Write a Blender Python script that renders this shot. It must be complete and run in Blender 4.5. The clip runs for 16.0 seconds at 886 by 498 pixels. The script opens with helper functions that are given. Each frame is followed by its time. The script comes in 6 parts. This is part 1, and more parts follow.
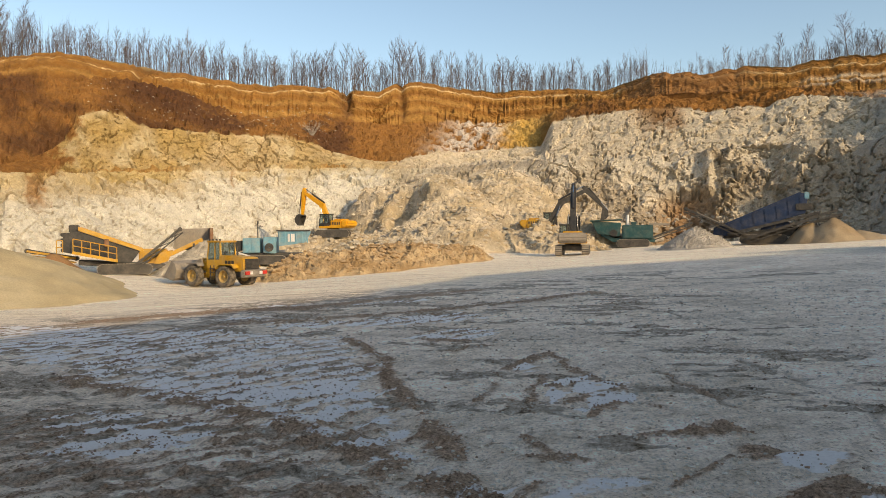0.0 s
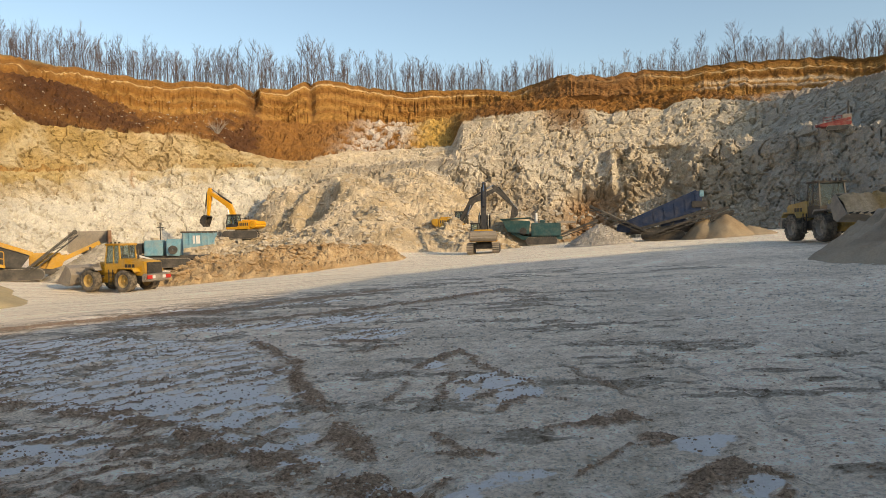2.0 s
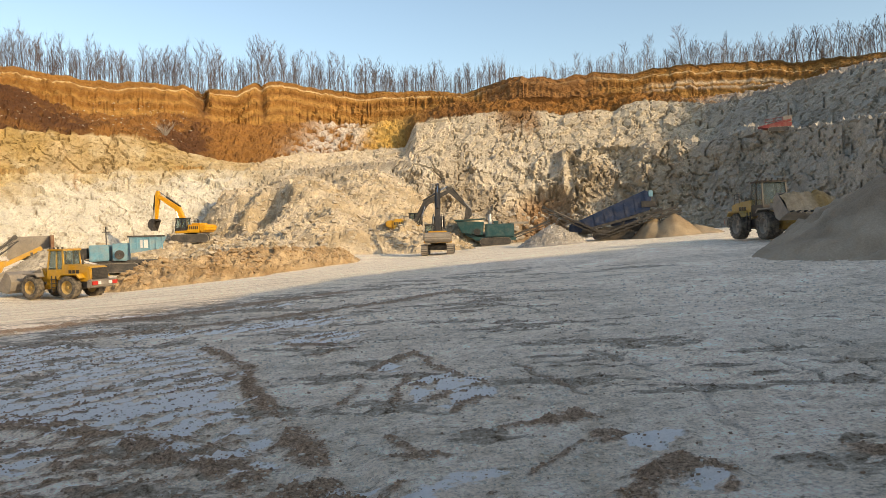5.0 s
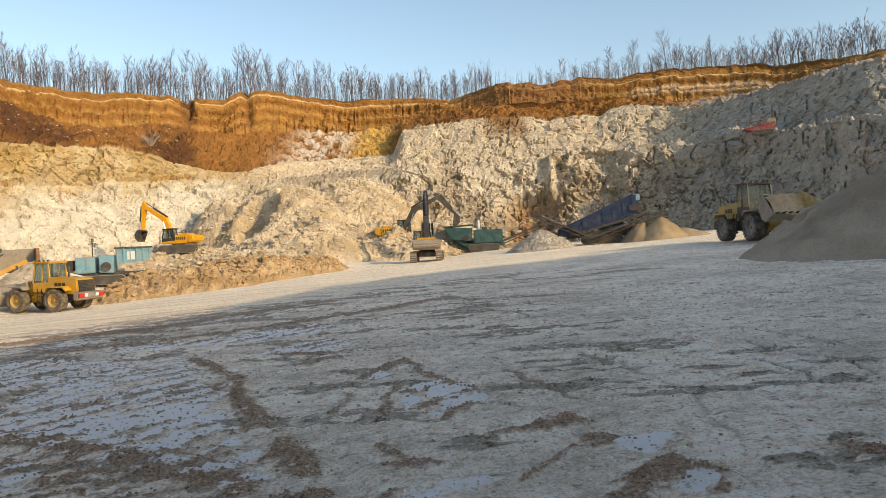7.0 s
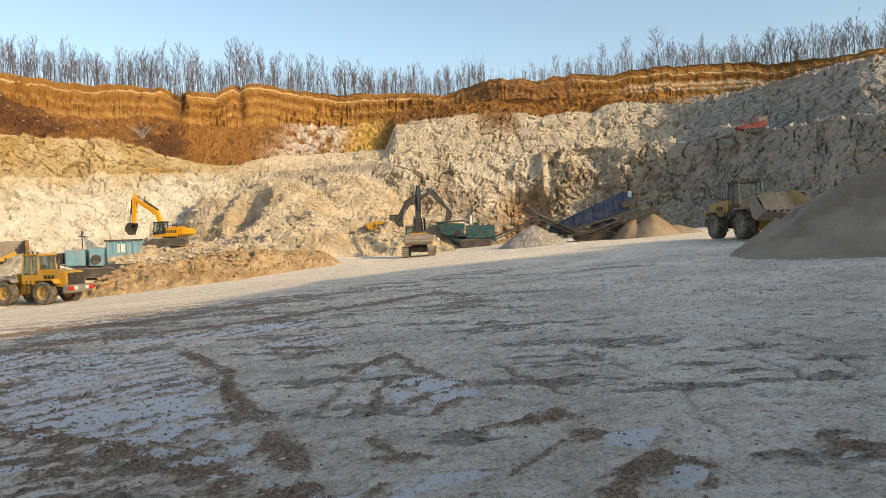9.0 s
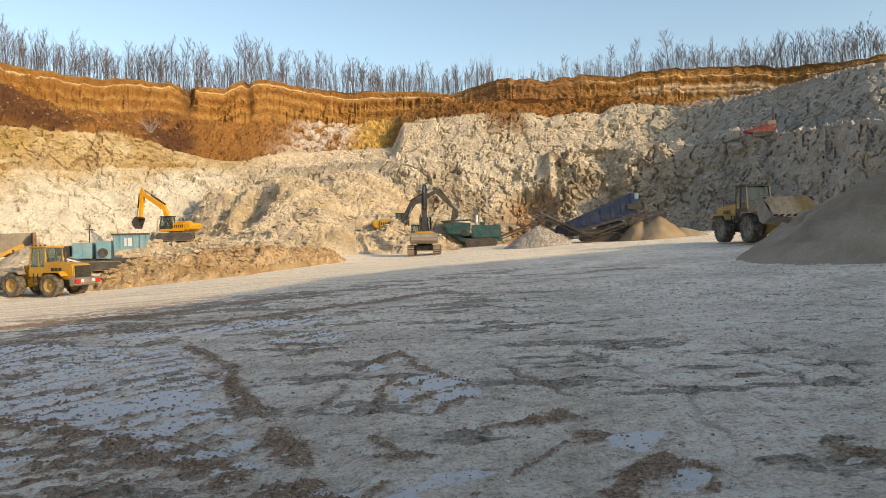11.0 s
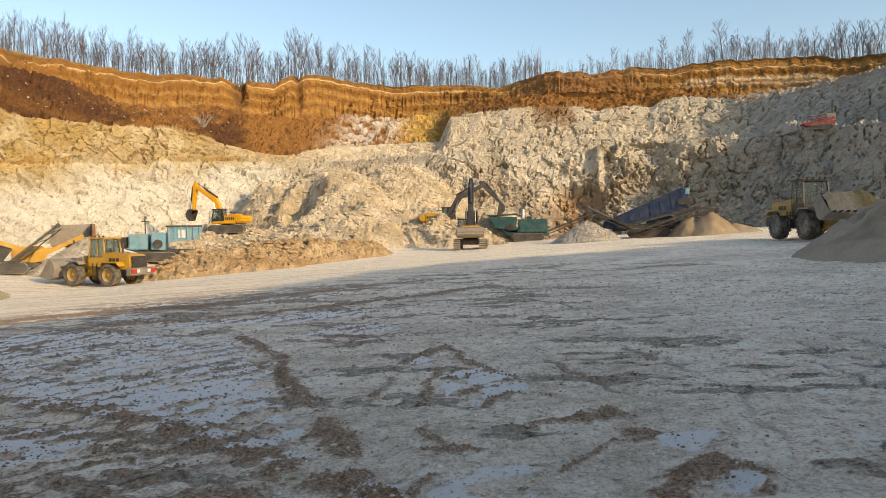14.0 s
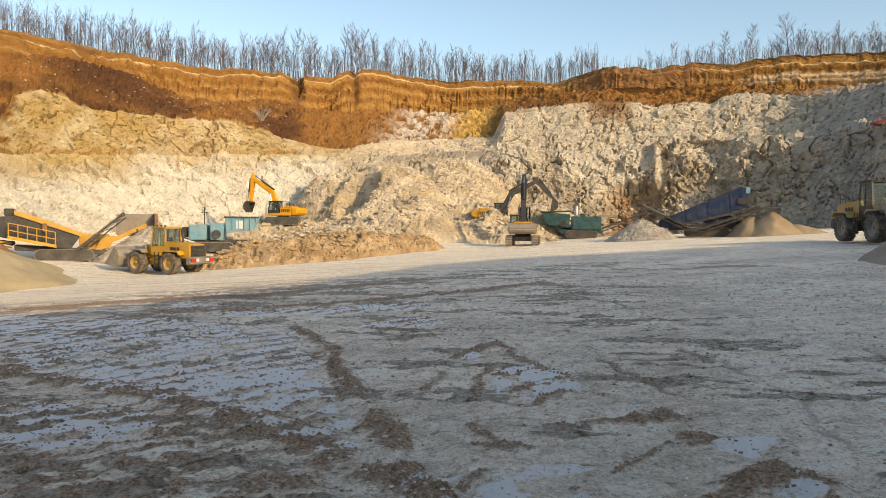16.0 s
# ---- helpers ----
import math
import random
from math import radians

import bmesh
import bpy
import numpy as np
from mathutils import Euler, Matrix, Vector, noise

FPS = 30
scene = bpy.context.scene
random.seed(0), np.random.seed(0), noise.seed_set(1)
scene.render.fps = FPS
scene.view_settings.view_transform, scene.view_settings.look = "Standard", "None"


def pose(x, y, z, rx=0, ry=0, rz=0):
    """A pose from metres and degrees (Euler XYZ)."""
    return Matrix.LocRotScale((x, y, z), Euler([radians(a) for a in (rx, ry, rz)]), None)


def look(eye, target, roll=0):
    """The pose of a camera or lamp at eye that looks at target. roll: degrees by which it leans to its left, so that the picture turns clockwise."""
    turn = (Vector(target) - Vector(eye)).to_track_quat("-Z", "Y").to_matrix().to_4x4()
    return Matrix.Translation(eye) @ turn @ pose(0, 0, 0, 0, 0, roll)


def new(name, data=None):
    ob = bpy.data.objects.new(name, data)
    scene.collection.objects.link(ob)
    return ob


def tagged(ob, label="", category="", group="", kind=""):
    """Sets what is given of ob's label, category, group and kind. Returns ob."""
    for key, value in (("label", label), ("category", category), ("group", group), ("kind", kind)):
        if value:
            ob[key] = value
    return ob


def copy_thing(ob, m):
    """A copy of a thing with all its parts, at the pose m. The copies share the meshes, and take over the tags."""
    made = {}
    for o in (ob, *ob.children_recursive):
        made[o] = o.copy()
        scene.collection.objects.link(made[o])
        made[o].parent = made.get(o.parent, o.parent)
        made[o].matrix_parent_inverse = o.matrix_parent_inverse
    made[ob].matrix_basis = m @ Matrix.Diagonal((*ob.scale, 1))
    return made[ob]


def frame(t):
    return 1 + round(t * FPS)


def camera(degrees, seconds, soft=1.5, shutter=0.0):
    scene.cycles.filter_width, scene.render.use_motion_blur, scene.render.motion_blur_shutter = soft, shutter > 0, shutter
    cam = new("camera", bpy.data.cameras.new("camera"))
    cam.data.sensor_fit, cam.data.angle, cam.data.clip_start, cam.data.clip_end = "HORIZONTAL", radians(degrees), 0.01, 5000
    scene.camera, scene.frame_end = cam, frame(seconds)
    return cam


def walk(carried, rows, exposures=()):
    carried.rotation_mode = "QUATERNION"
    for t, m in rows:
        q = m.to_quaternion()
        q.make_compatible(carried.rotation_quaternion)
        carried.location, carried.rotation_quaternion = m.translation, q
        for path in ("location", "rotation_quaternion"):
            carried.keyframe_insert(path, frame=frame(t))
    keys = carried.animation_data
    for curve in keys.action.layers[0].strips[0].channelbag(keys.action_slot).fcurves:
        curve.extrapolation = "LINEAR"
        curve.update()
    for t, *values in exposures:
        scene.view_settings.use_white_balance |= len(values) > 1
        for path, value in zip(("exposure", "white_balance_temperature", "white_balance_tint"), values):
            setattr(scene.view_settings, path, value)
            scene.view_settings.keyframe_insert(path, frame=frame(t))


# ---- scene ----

# ---- camera: a phone held at eye level, turned about the holder ----
ROWS = [  # seconds, x, y, turn to the left, tilt up, lean to the left
    (0, -0.083, -0.007, 9.53, -1.13, -0.40),
    (0.5, -0.070, -0.005, 8.07, -1.23, -0.55),
    (1, -0.052, -0.003, 6.01, -1.18, -0.59),
    (1.5, -0.035, -0.001, 4.02, -1.24, -0.80),
    (2, -0.022, -0.000, 2.52, -1.27, -1.06),
    (2.5, -0.011, -0.000, 1.22, -1.34, -0.74),
    (3, 0.000, -0.000, -0.02, -1.33, -0.68),
    (3.5, 0.005, -0.000, -0.60, -1.37, -0.78),
    (6, 0.013, -0.000, -1.49, -0.85, -2.15),
    (6.5, 0.016, -0.000, -1.79, -0.65, -2.36),
    (7, 0.018, -0.000, -2.03, -0.74, -2.50),
    (7.5, 0.017, -0.000, -1.96, -0.98, -2.46),
    (8, 0.018, -0.000, -2.04, -1.16, -2.54),
    (8.5, 0.022, -0.000, -2.47, -1.14, -2.30),
    (11, 0.019, -0.000, -2.21, -1.21, -1.12),
    (11.5, 0.013, -0.000, -1.53, -1.71, -1.34),
    (12, 0.011, -0.000, -1.23, -2.38, -1.43),
    (12.5, 0.007, -0.000, -0.81, -2.17, -1.63),
    (13, -0.000, -0.000, 0.03, -2.03, -1.81),
    (13.5, -0.006, -0.000, 0.72, -1.94, -1.38),
    (14, -0.013, -0.000, 1.48, -1.63, -0.70),
    (14.5, -0.022, -0.000, 2.56, -1.50, -0.56),
    (15, -0.034, -0.001, 3.94, -1.58, 0.27),
    (15.5, -0.041, -0.002, 4.68, -1.86, 0.30),
    (16, -0.049, -0.002, 5.61, -2.00, 0.35),
]
EYE = 2.32


def aim(x, y, turn, tilt, lean):
    c = math.cos(radians(tilt))
    way = Vector((-math.sin(radians(turn)) * c, math.cos(radians(turn)) * c, math.sin(radians(tilt))))
    eye = Vector((x, y, EYE))
    return look(eye, eye + way * 10, lean)


cam = camera(63.85, 16.0, soft=0.8)
walk(cam, [(row[0], aim(*row[1:])) for row in ROWS], exposures=[(0.0, 0.50, 7350, 7), (2.0, 0.50, 7350, 7), (3.0, 0.66, 7350, 7), (6.0, 0.69, 7350, 7), (12.0, 0.68, 7350, 7), (16.0, 0.71, 7350, 7)])

# ---- world, sun ----
SUN_EL, SUN_AZ = 20.0, 130.0   # the sun stands low, to the right and behind
world = bpy.data.worlds.new("world")
scene.world = world
world.use_nodes = True
wn = world.node_tree.nodes
sky = wn.new("ShaderNodeTexSky")
sky.sky_type = "NISHITA"
sky.sun_disc = False
sky.sun_elevation, sky.sun_rotation = radians(SUN_EL), radians(SUN_AZ)
sky.air_density, sky.dust_density, sky.ozone_density = 0.95, 1.35, 1.3
wn["Background"].inputs["Strength"].default_value = 0.152
world.node_tree.links.new(sky.outputs["Color"], wn["Background"].inputs["Color"])

sun_data = bpy.data.lights.new("sun", "SUN")
sun_data.energy, sun_data.angle, sun_data.color = 2.25, radians(0.5), (1.0, 0.775, 0.52)
sun = new("sun", sun_data)
SUN_WAY = Vector((math.sin(radians(SUN_AZ)) * math.cos(radians(SUN_EL)), math.cos(radians(SUN_AZ)) * math.cos(radians(SUN_EL)), math.sin(radians(SUN_EL))))
sun.matrix_world = look(SUN_WAY * 300, (0, 0, 0))


# ---- materials ----
def node_mat(name):
    m = bpy.data.materials.new(name)
    m.use_nodes = True
    nt = m.node_tree
    return m, nt, nt.nodes["Principled BSDF"]


def noise_node(nt, scale, detail=6.0, rough=0.6, coord="Object"):
    tc = nt.nodes.new("ShaderNodeTexCoord")
    n = nt.nodes.new("ShaderNodeTexNoise")
    n.inputs["Scale"].default_value, n.inputs["Detail"].default_value, n.inputs["Roughness"].default_value = scale, detail, rough
    nt.links.new(tc.outputs[coord], n.inputs["Vector"])
    return n


def ramp_node(nt, src, stops):
    r = nt.nodes.new("ShaderNodeValToRGB")
    el = r.color_ramp.elements
    while len(el) < len(stops):
        el.new(0.5)
    for e, (p, c) in zip(el, stops):
        e.position, e.color = p, (*c, 1) if len(c) == 3 else c
    nt.links.new(src, r.inputs["Fac"])
    return r


def mix_node(nt, kind, fac, a, b):
    m = nt.nodes.new("ShaderNodeMix")
    m.data_type, m.blend_type = "RGBA", kind
    for sock, v in ((m.inputs[0], fac), (m.inputs[6], a), (m.inputs[7], b)):
        if isinstance(v, (int, float)):
            sock.default_value = v
        elif isinstance(v, tuple):
            sock.default_value = (*v, 1)
        else:
            nt.links.new(v, sock)
    return m.outputs[2]


def bump_node(nt, bsdf, src, strength, distance):
    b = nt.nodes.new("ShaderNodeBump")
    b.inputs["Strength"].default_value, b.inputs["Distance"].default_value = strength, distance
    nt.links.new(src, b.inputs["Height"])
    nt.links.new(b.outputs["Normal"], bsdf.inputs["Normal"])
    return b


def surface(name, dark, light, scale=3.0, rough=0.8, bump=0.3, depth=0.02, metal=0.0, dust=None, dust_amount=0.4):
    """A worn surface: two tones at two scales, fine relief, and dust in patches."""
    m, nt, bsdf = node_mat(name)
    big, fine = noise_node(nt, scale, 5), noise_node(nt, scale * 9, 6, 0.7)
    tone = ramp_node(nt, big.outputs["Fac"], [(0.3, dark), (0.7, light)])
    grain = ramp_node(nt, fine.outputs["Fac"], [(0.25, (0.72, 0.72, 0.72)), (0.75, (1.15, 1.15, 1.15))])
    col = mix_node(nt, "MULTIPLY", 1.0, tone.outputs["Color"], grain.outputs["Color"])
    if dust:
        patch = ramp_node(nt, noise_node(nt, scale * 1.7, 7, 0.7).outputs["Fac"], [(0.42, (0, 0, 0)), (0.68, (dust_amount,) * 3)])
        col = mix_node(nt, "MIX", patch.outputs["Color"], col, dust)
    nt.links.new(col, bsdf.inputs["Base Color"])
    bsdf.inputs["Roughness"].default_value, bsdf.inputs["Metallic"].default_value = rough, metal
    bump_node(nt, bsdf, fine.outputs["Fac"], bump, depth)
    return m


DUST = (0.42, 0.35, 0.25)


def earth_mat(name, scale, grain_scale, bump, depth, low=0.72, high=1.2, cracks=0.0):
    """Rock or soil: the strata's colour comes with the mesh, the grain and relief from noise."""
    m, nt, bsdf = node_mat(name)
    at = nt.nodes.new("ShaderNodeAttribute")
    at.attribute_name = "strata"
    big, fine = noise_node(nt, scale, 8, 0.65), noise_node(nt, grain_scale, 8, 0.7)
    a = ramp_node(nt, big.outputs["Fac"], [(0.3, (low,) * 3), (0.7, (high,) * 3)])
    b = ramp_node(nt, fine.outputs["Fac"], [(0.3, (0.75,) * 3), (0.7, (1.15,) * 3)])
    col = mix_node(nt, "MULTIPLY", 1.0, at.outputs["Color"], a.outputs["Color"])
    col = mix_node(nt, "MULTIPLY", 1.0, col, b.outputs["Color"])
    height = fine.outputs["Fac"]
    if cracks:
        # fissures along the joints of the rock
        vor = nt.nodes.new("ShaderNodeTexVoronoi")
        vor.feature = "DISTANCE_TO_EDGE"
        vor.inputs["Scale"].default_value = cracks
        warp = noise_node(nt, cracks * 1.3, 5, 0.6)
        bent = nt.nodes.new("ShaderNodeVectorMath")
        bent.operation = "MULTIPLY_ADD"
        bent.inputs[1].default_value = (2.6 / cracks,) * 3
        nt.links.new(warp.outputs["Color"], bent.inputs[0])
        tc = nt.nodes.new("ShaderNodeTexCoord")
        nt.links.new(tc.outputs["Object"], bent.inputs[2])
        nt.links.new(bent.outputs[0], vor.inputs["Vector"])
        joint = ramp_node(nt, vor.outputs["Distance"], [(0.0, (0.45,) * 3), (0.05, (1.0,) * 3)])
        seen = ramp_node(nt, big.outputs["Fac"], [(0.45, (0, 0, 0)), (0.62, (0.6,) * 3)])
        col = mix_node(nt, "MULTIPLY", seen.outputs["Color"], col, joint.outputs["Color"])
        add = nt.nodes.new("ShaderNodeMath")
        add.operation = "MULTIPLY_ADD"
        nt.links.new(joint.outputs["Color"], add.inputs[0])
        add.inputs[1].default_value = 0.15
        nt.links.new(fine.outputs["Fac"], add.inputs[2])
        height = add.outputs[0]
    nt.links.new(col, bsdf.inputs["Base Color"])
    bsdf.inputs["Roughness"].default_value = 0.95
    bsdf.inputs["Specular IOR Level"].default_value = 0.15
    bump_node(nt, bsdf, height, bump, depth)
    return m


M_WALL = earth_mat("quarry_rock", 0.6, 5.0, 1.0, 0.15, 0.70, 1.15, cracks=0.55)
M_HEAP = earth_mat("loose_rubble", 0.9, 6.0, 1.0, 0.14, 0.7, 1.2)
M_SAND = earth_mat("crushed_sand", 0.6, 14.0, 0.5, 0.03, 0.85, 1.1)
M_GRAVEL = earth_mat("crushed_gravel", 1.5, 16.0, 1.0, 0.08, 0.8, 1.15)


# ---- noise in numbers ----
def hashed(i, j, k, seed):
    h = (i.astype(np.int64) * 374761393 + j.astype(np.int64) * 668265263 + k.astype(np.int64) * 2147483647 + seed * 1274126177) & 0x7FFFFFFF
    h = ((h ^ (h >> 13)) * 1274126177) & 0x7FFFFFFF
    h = ((h ^ (h >> 16)) * 668265263) & 0x7FFFFFFF
    return ((h ^ (h >> 15)) & 0xFFFFF) / 1048575.0


def vnoise(x, y, z, seed=0):
    """Smooth noise from -1 to 1."""
    i, j, k = np.floor(x), np.floor(y), np.floor(z)
    f, g, h = x - i, y - j, z - k
    f, g, h = (t * t * t * (t * (t * 6 - 15) + 10) for t in (f, g, h))
    out = 0.0
    for a in (0, 1):
        for b in (0, 1):
            for c in (0, 1):
                w = (f if a else 1 - f) * (g if b else 1 - g) * (h if c else 1 - h)
                out = out + w * hashed(i + a, j + b, k + c, seed)
    return out * 2 - 1


def fbm(x, y, z, octaves=4, seed=0, gain=0.5):
    out, amp = 0.0, 1.0
    for o in range(octaves):
        out = out + amp * vnoise(x, y, z, seed + o)
        x, y, z, amp = x * 2.03 + 7.1, y * 2.03 + 3.3, z * 2.03 + 1.7, amp * gain
    return out


def cells(x, y, z, seed=0):
    """Distance to the nearest and second cell point, and that cell's own random number."""
    i, j, k = np.floor(x), np.floor(y), np.floor(z)
    d1, d2, own = np.full(x.shape, 9.0), np.full(x.shape, 9.0), np.zeros(x.shape)
    for a in (-1, 0, 1):
        for b in (-1, 0, 1):
            for c in (-1, 0, 1):
                p, q, r = i + a, j + b, k + c
                d = (p + hashed(p, q, r, seed) - x) ** 2 + (q + hashed(p, q, r, seed + 1) - y) ** 2 + (r + hashed(p, q, r, seed + 2) - z) ** 2
                near = d < d1
                d2 = np.where(near, d1, np.minimum(d2, d))
                own = np.where(near, hashed(p, q, r, seed + 3), own)
                d1 = np.where(near, d, d1)
    return np.sqrt(d1), np.sqrt(d2), own


def facets(x, y, z, seed=0):
    """Broken rock: every cell is a plane of its own tilt and height."""
    i, j, k = np.floor(x), np.floor(y), np.floor(z)
    d1, val = np.full(x.shape, 9.0), np.zeros(x.shape)
    for a in (-1, 0, 1):
        for b in (-1, 0, 1):
            for c in (-1, 0, 1):
                p, q, r = i + a, j + b, k + c
                u, v, w = x - p - hashed(p, q, r, seed), y - q - hashed(p, q, r, seed + 1), z - r - hashed(p, q, r, seed + 2)
                d = u * u + v * v + w * w
                near = d < d1
                tilt = u * (hashed(p, q, r, seed + 3) - 0.5) + v * (hashed(p, q, r, seed + 4) - 0.5) + w * (hashed(p, q, r, seed + 5) * 1.4 - 0.9) + 0.7 * (hashed(p, q, r, seed + 6) - 0.5)
                val = np.where(near, tilt, val)
                d1 = np.where(near, d, d1)
    return val


def smooth(v):
    v = np.clip(v, 0, 1)
    return v * v * (3 - 2 * v)


def blend(a, b, f):
    return a + (b - a) * f[..., None]


def grid_mesh(name, P, material, colours=None, floats=None, smooth_shade=True):
    """One sheet from a grid of points (rows, columns, 3)."""
    n, m = P.shape[:2]
    me = bpy.data.meshes.new(name)
    idx = np.arange(n * m).reshape(n, m)
    quads = np.stack([idx[:-1, :-1], idx[:-1, 1:], idx[1:, 1:], idx[1:, :-1]], -1).reshape(-1, 4)
    me.vertices.add(n * m)
    me.vertices.foreach_set("co", P.reshape(-1).astype(np.float32))
    me.loops.add(quads.size)
    me.loops.foreach_set("vertex_index", quads.reshape(-1).astype(np.int32))
    me.polygons.add(len(quads))
    me.polygons.foreach_set("loop_start", np.arange(0, quads.size, 4, dtype=np.int32))
    me.polygons.foreach_set("use_smooth", np.full(len(quads), smooth_shade))
    me.update(calc_edges=True)
    me.validate()
    if colours is not None:
        at = me.attributes.new("strata", "FLOAT_COLOR", "POINT")
        at.data.foreach_set("color", np.concatenate([colours, np.ones((n, m, 1))], -1).reshape(-1).astype(np.float32))
    for key, v in (floats or {}).items():
        me.attributes.new(key, "FLOAT", "POINT").data.foreach_set("value", v.reshape(-1).astype(np.float32))
    me.materials.append(material)
    return me


# ---- the quarry floor ----
def floor_z(x, y):
    """The floor rises to the right, and gently at the far left."""
    z = 0.0534 * np.clip(x, -24, 45) + 0.0046 * np.clip(y, -50, 120)
    z = z + 0.06 * np.clip(-24 - x, 0, 22) * smooth((y - 36) / 12)
    z = z + 0.05 * np.clip(y - 52, 0, 50) * smooth(-x / 12)
    return z


def seg_dist(x, y, line):
    """Distance from a broken line, and the length along it."""
    best, along, run = np.full(x.shape, 1e9), np.zeros(x.shape), 0.0
    for (ax, ay), (bx, by) in zip(line[:-1], line[1:]):
        ln = math.hypot(bx - ax, by - ay)
        t = np.clip(((x - ax) * (bx - ax) + (y - ay) * (by - ay)) / ln**2, 0, 1)
        d = np.hypot(x - ax - t * (bx - ax), y - ay - t * (by - ay))
        along = np.where(d < best, run + t * ln, along)
        best = np.minimum(best, d)
        run += ln
    return best, along


TRACKS = [  # wheel tracks with thrown-up mud: line, half width, strength
    ([(-5.5, 17.2), (-3.8, 14.1), (-2.5, 10.4), (-1.9, 9.0), (-1.3, 7.4), (-0.8, 6.2), (-0.5, 5.0)], 0.20, 1.1),
    ([(-9.8, 12.6), (-7.3, 11.1), (-5.1, 9.9), (-3.6, 8.8), (-2.5, 7.7), (-1.7, 7.2), (-1.1, 6.7)], 0.30, 1.1),
    ([(-6.1, 12.6), (-5.3, 13.7)], 0.20, 1.1), ([(-4.2, 12.2), (-3.7, 12.9)], 0.22, 1.1), ([(-2.6, 8.4), (-2.3, 9.0)], 0.16, 1.1),
    ([(-9.9, 14.4), (-9.2, 14.7)], 0.25, 1.0), ([(-2.5, 5.9), (-2.0, 7.0)], 0.26, 1.1), ([(-1.4, 6.7), (-1.0, 6.4), (-0.6, 5.7)], 0.24, 1.2),
    ([(-0.9, 9.1), (-0.6, 9.8), (-0.4, 11.4)], 0.09, 0.9), ([(-1.2, 9.6), (-1.2, 11.0)], 0.10, 0.8),
    ([(-1.0, 12.3), (-0.7, 13.2), (-0.4, 13.8)], 0.16, 1.1), ([(-0.4, 13.8), (0.4, 11.3), (1.1, 9.7), (1.4, 9.0)], 0.11, 0.9),
    ([(0.3, 9.2), (0.8, 9.8)], 0.13, 1.2), ([(0.8, 8.2), (1.3, 8.2), (1.75, 8.4)], 0.15, 1.25), ([(1.6, 8.6), (1.9, 8.2)], 0.08, 0.9),
    ([(1.7, 7.6), (2.1, 7.3)], 0.12, 1.0), ([(0.9, 6.5), (1.4, 7.1), (1.7, 7.4)], 0.08, 0.85), ([(1.6, 5.9), (2.0, 6.4), (2.3, 6.5), (2.5, 6.0)], 0.20, 1.25),
    ([(-0.6, 8.2), (-0.2, 7.5), (0.1, 7.3)], 0.11, 0.9), ([(1.4, 11.8), (1.7, 10.3), (2.1, 9.3)], 0.11, 0.75),
    ([(3.9, 6.3), (4.2, 5.9)], 0.22, 0.9),
    ([(-18.3, 23.7), (-15.7, 24.6), (-12.9, 25.6), (-9.5, 25.4), (-7.8, 27.5), (-4.0, 30.0)], 0.75, 1.25),
    ([(-11.5, 20.6), (-8.0, 21.6), (-5.0, 22.4), (-2.0, 24.0), (1.0, 26.5)], 0.55, 0.85),
    ([(-3.2, 16.2), (-2.2, 15.8)], 0.22, 0.9), ([(-2.4, 14.2), (-1.7, 14.9)], 0.2, 0.85),
]
RUTS = [  # dark open wheel ruts pressed into the pale crust: line, half width, strength
    ([(6.0, 13.5), (6.2, 12.6), (6.5, 11.6), (6.5, 10.4)], 0.07, 1.0), ([(5.5, 12.3), (5.6, 10.7), (5.8, 9.7), (5.7, 8.5)], 0.06, 1.0),
    ([(5.0, 10.4), (5.1, 9.4), (5.1, 8.7), (5.3, 8.0)], 0.06, 1.0), ([(6.7, 11.2), (6.3, 9.6)], 0.05, 0.9),
    ([(3.6, 18.3), (4.3, 17.4), (4.9, 16.5)], 0.16, 0.9), ([(4.6, 14.7), (4.8, 13.6), (5.0, 12.5)], 0.07, 0.9),
    ([(3.2, 11.5), (3.3, 10.1), (3.4, 9.1), (3.1, 7.0)], 0.12, 0.5), ([(1.4, 11.8), (1.7, 10.3), (2.1, 9.3)], 0.13, 0.8),
    ([(2.7, 20.0), (3.0, 17.0)], 0.12, 0.8), ([(2.9, 12.4), (3.0, 11.2)], 0.2, 0.7),
]
CLODS = [(-0.2, 7.25, 0.22), (-2.2, 6.3, 0.35), (-0.9, 6.3, 0.3), (2.1, 6.2, 0.3), (-3.0, 8.0, 0.3), (-2.6, 17.0, 0.4)]
ICE_EDGES = [((-14.0, 15.4), (-1.0, 6.6)), ((-1.0, 6.6), (-5.1, 17.4)), ((-5.1, 17.6), (-14.2, 21.4))]
ICE_SPOTS = [(-5.5, 8.2, 1.0, 0.9, 0.75), (-6.9, 9.2, 0.8, 0.5, 0.6), (-4.4, 20.4, 2.2, 1.2, 0.85), (-2.7, 17.0, 1.1, 0.9, 0.8), (0.25, 10.4, 0.62, 0.95, 0.95), (-0.7, 12.2, 0.25, 0.5, 0.6), (-0.5, 6.3, 0.45, 0.4, 0.75), (0.2, 6.0, 0.4, 0.25, 0.65), (2.3, 7.15, 0.34, 0.34, 0.75), (0.3, 6.6, 0.4, 0.25, 0.5), (-11.4, 26.7, 0.9, 0.5, 0.9), (-10.7, 22.6, 1.2, 0.5, 0.6), (-6.2, 26.3, 1.6, 0.6, 0.55), (2.4, 5.9, 0.25, 0.25, 0.75), (-7.6, 20.3, 1.6, 0.8, 0.8)]


def axis(parts):
    out = [parts[0][0]]
    for a, b, step in parts:
        out += list(np.linspace(a, b, max(2, int(round((b - a) / step)) + 1))[1:])
    return np.array(out)


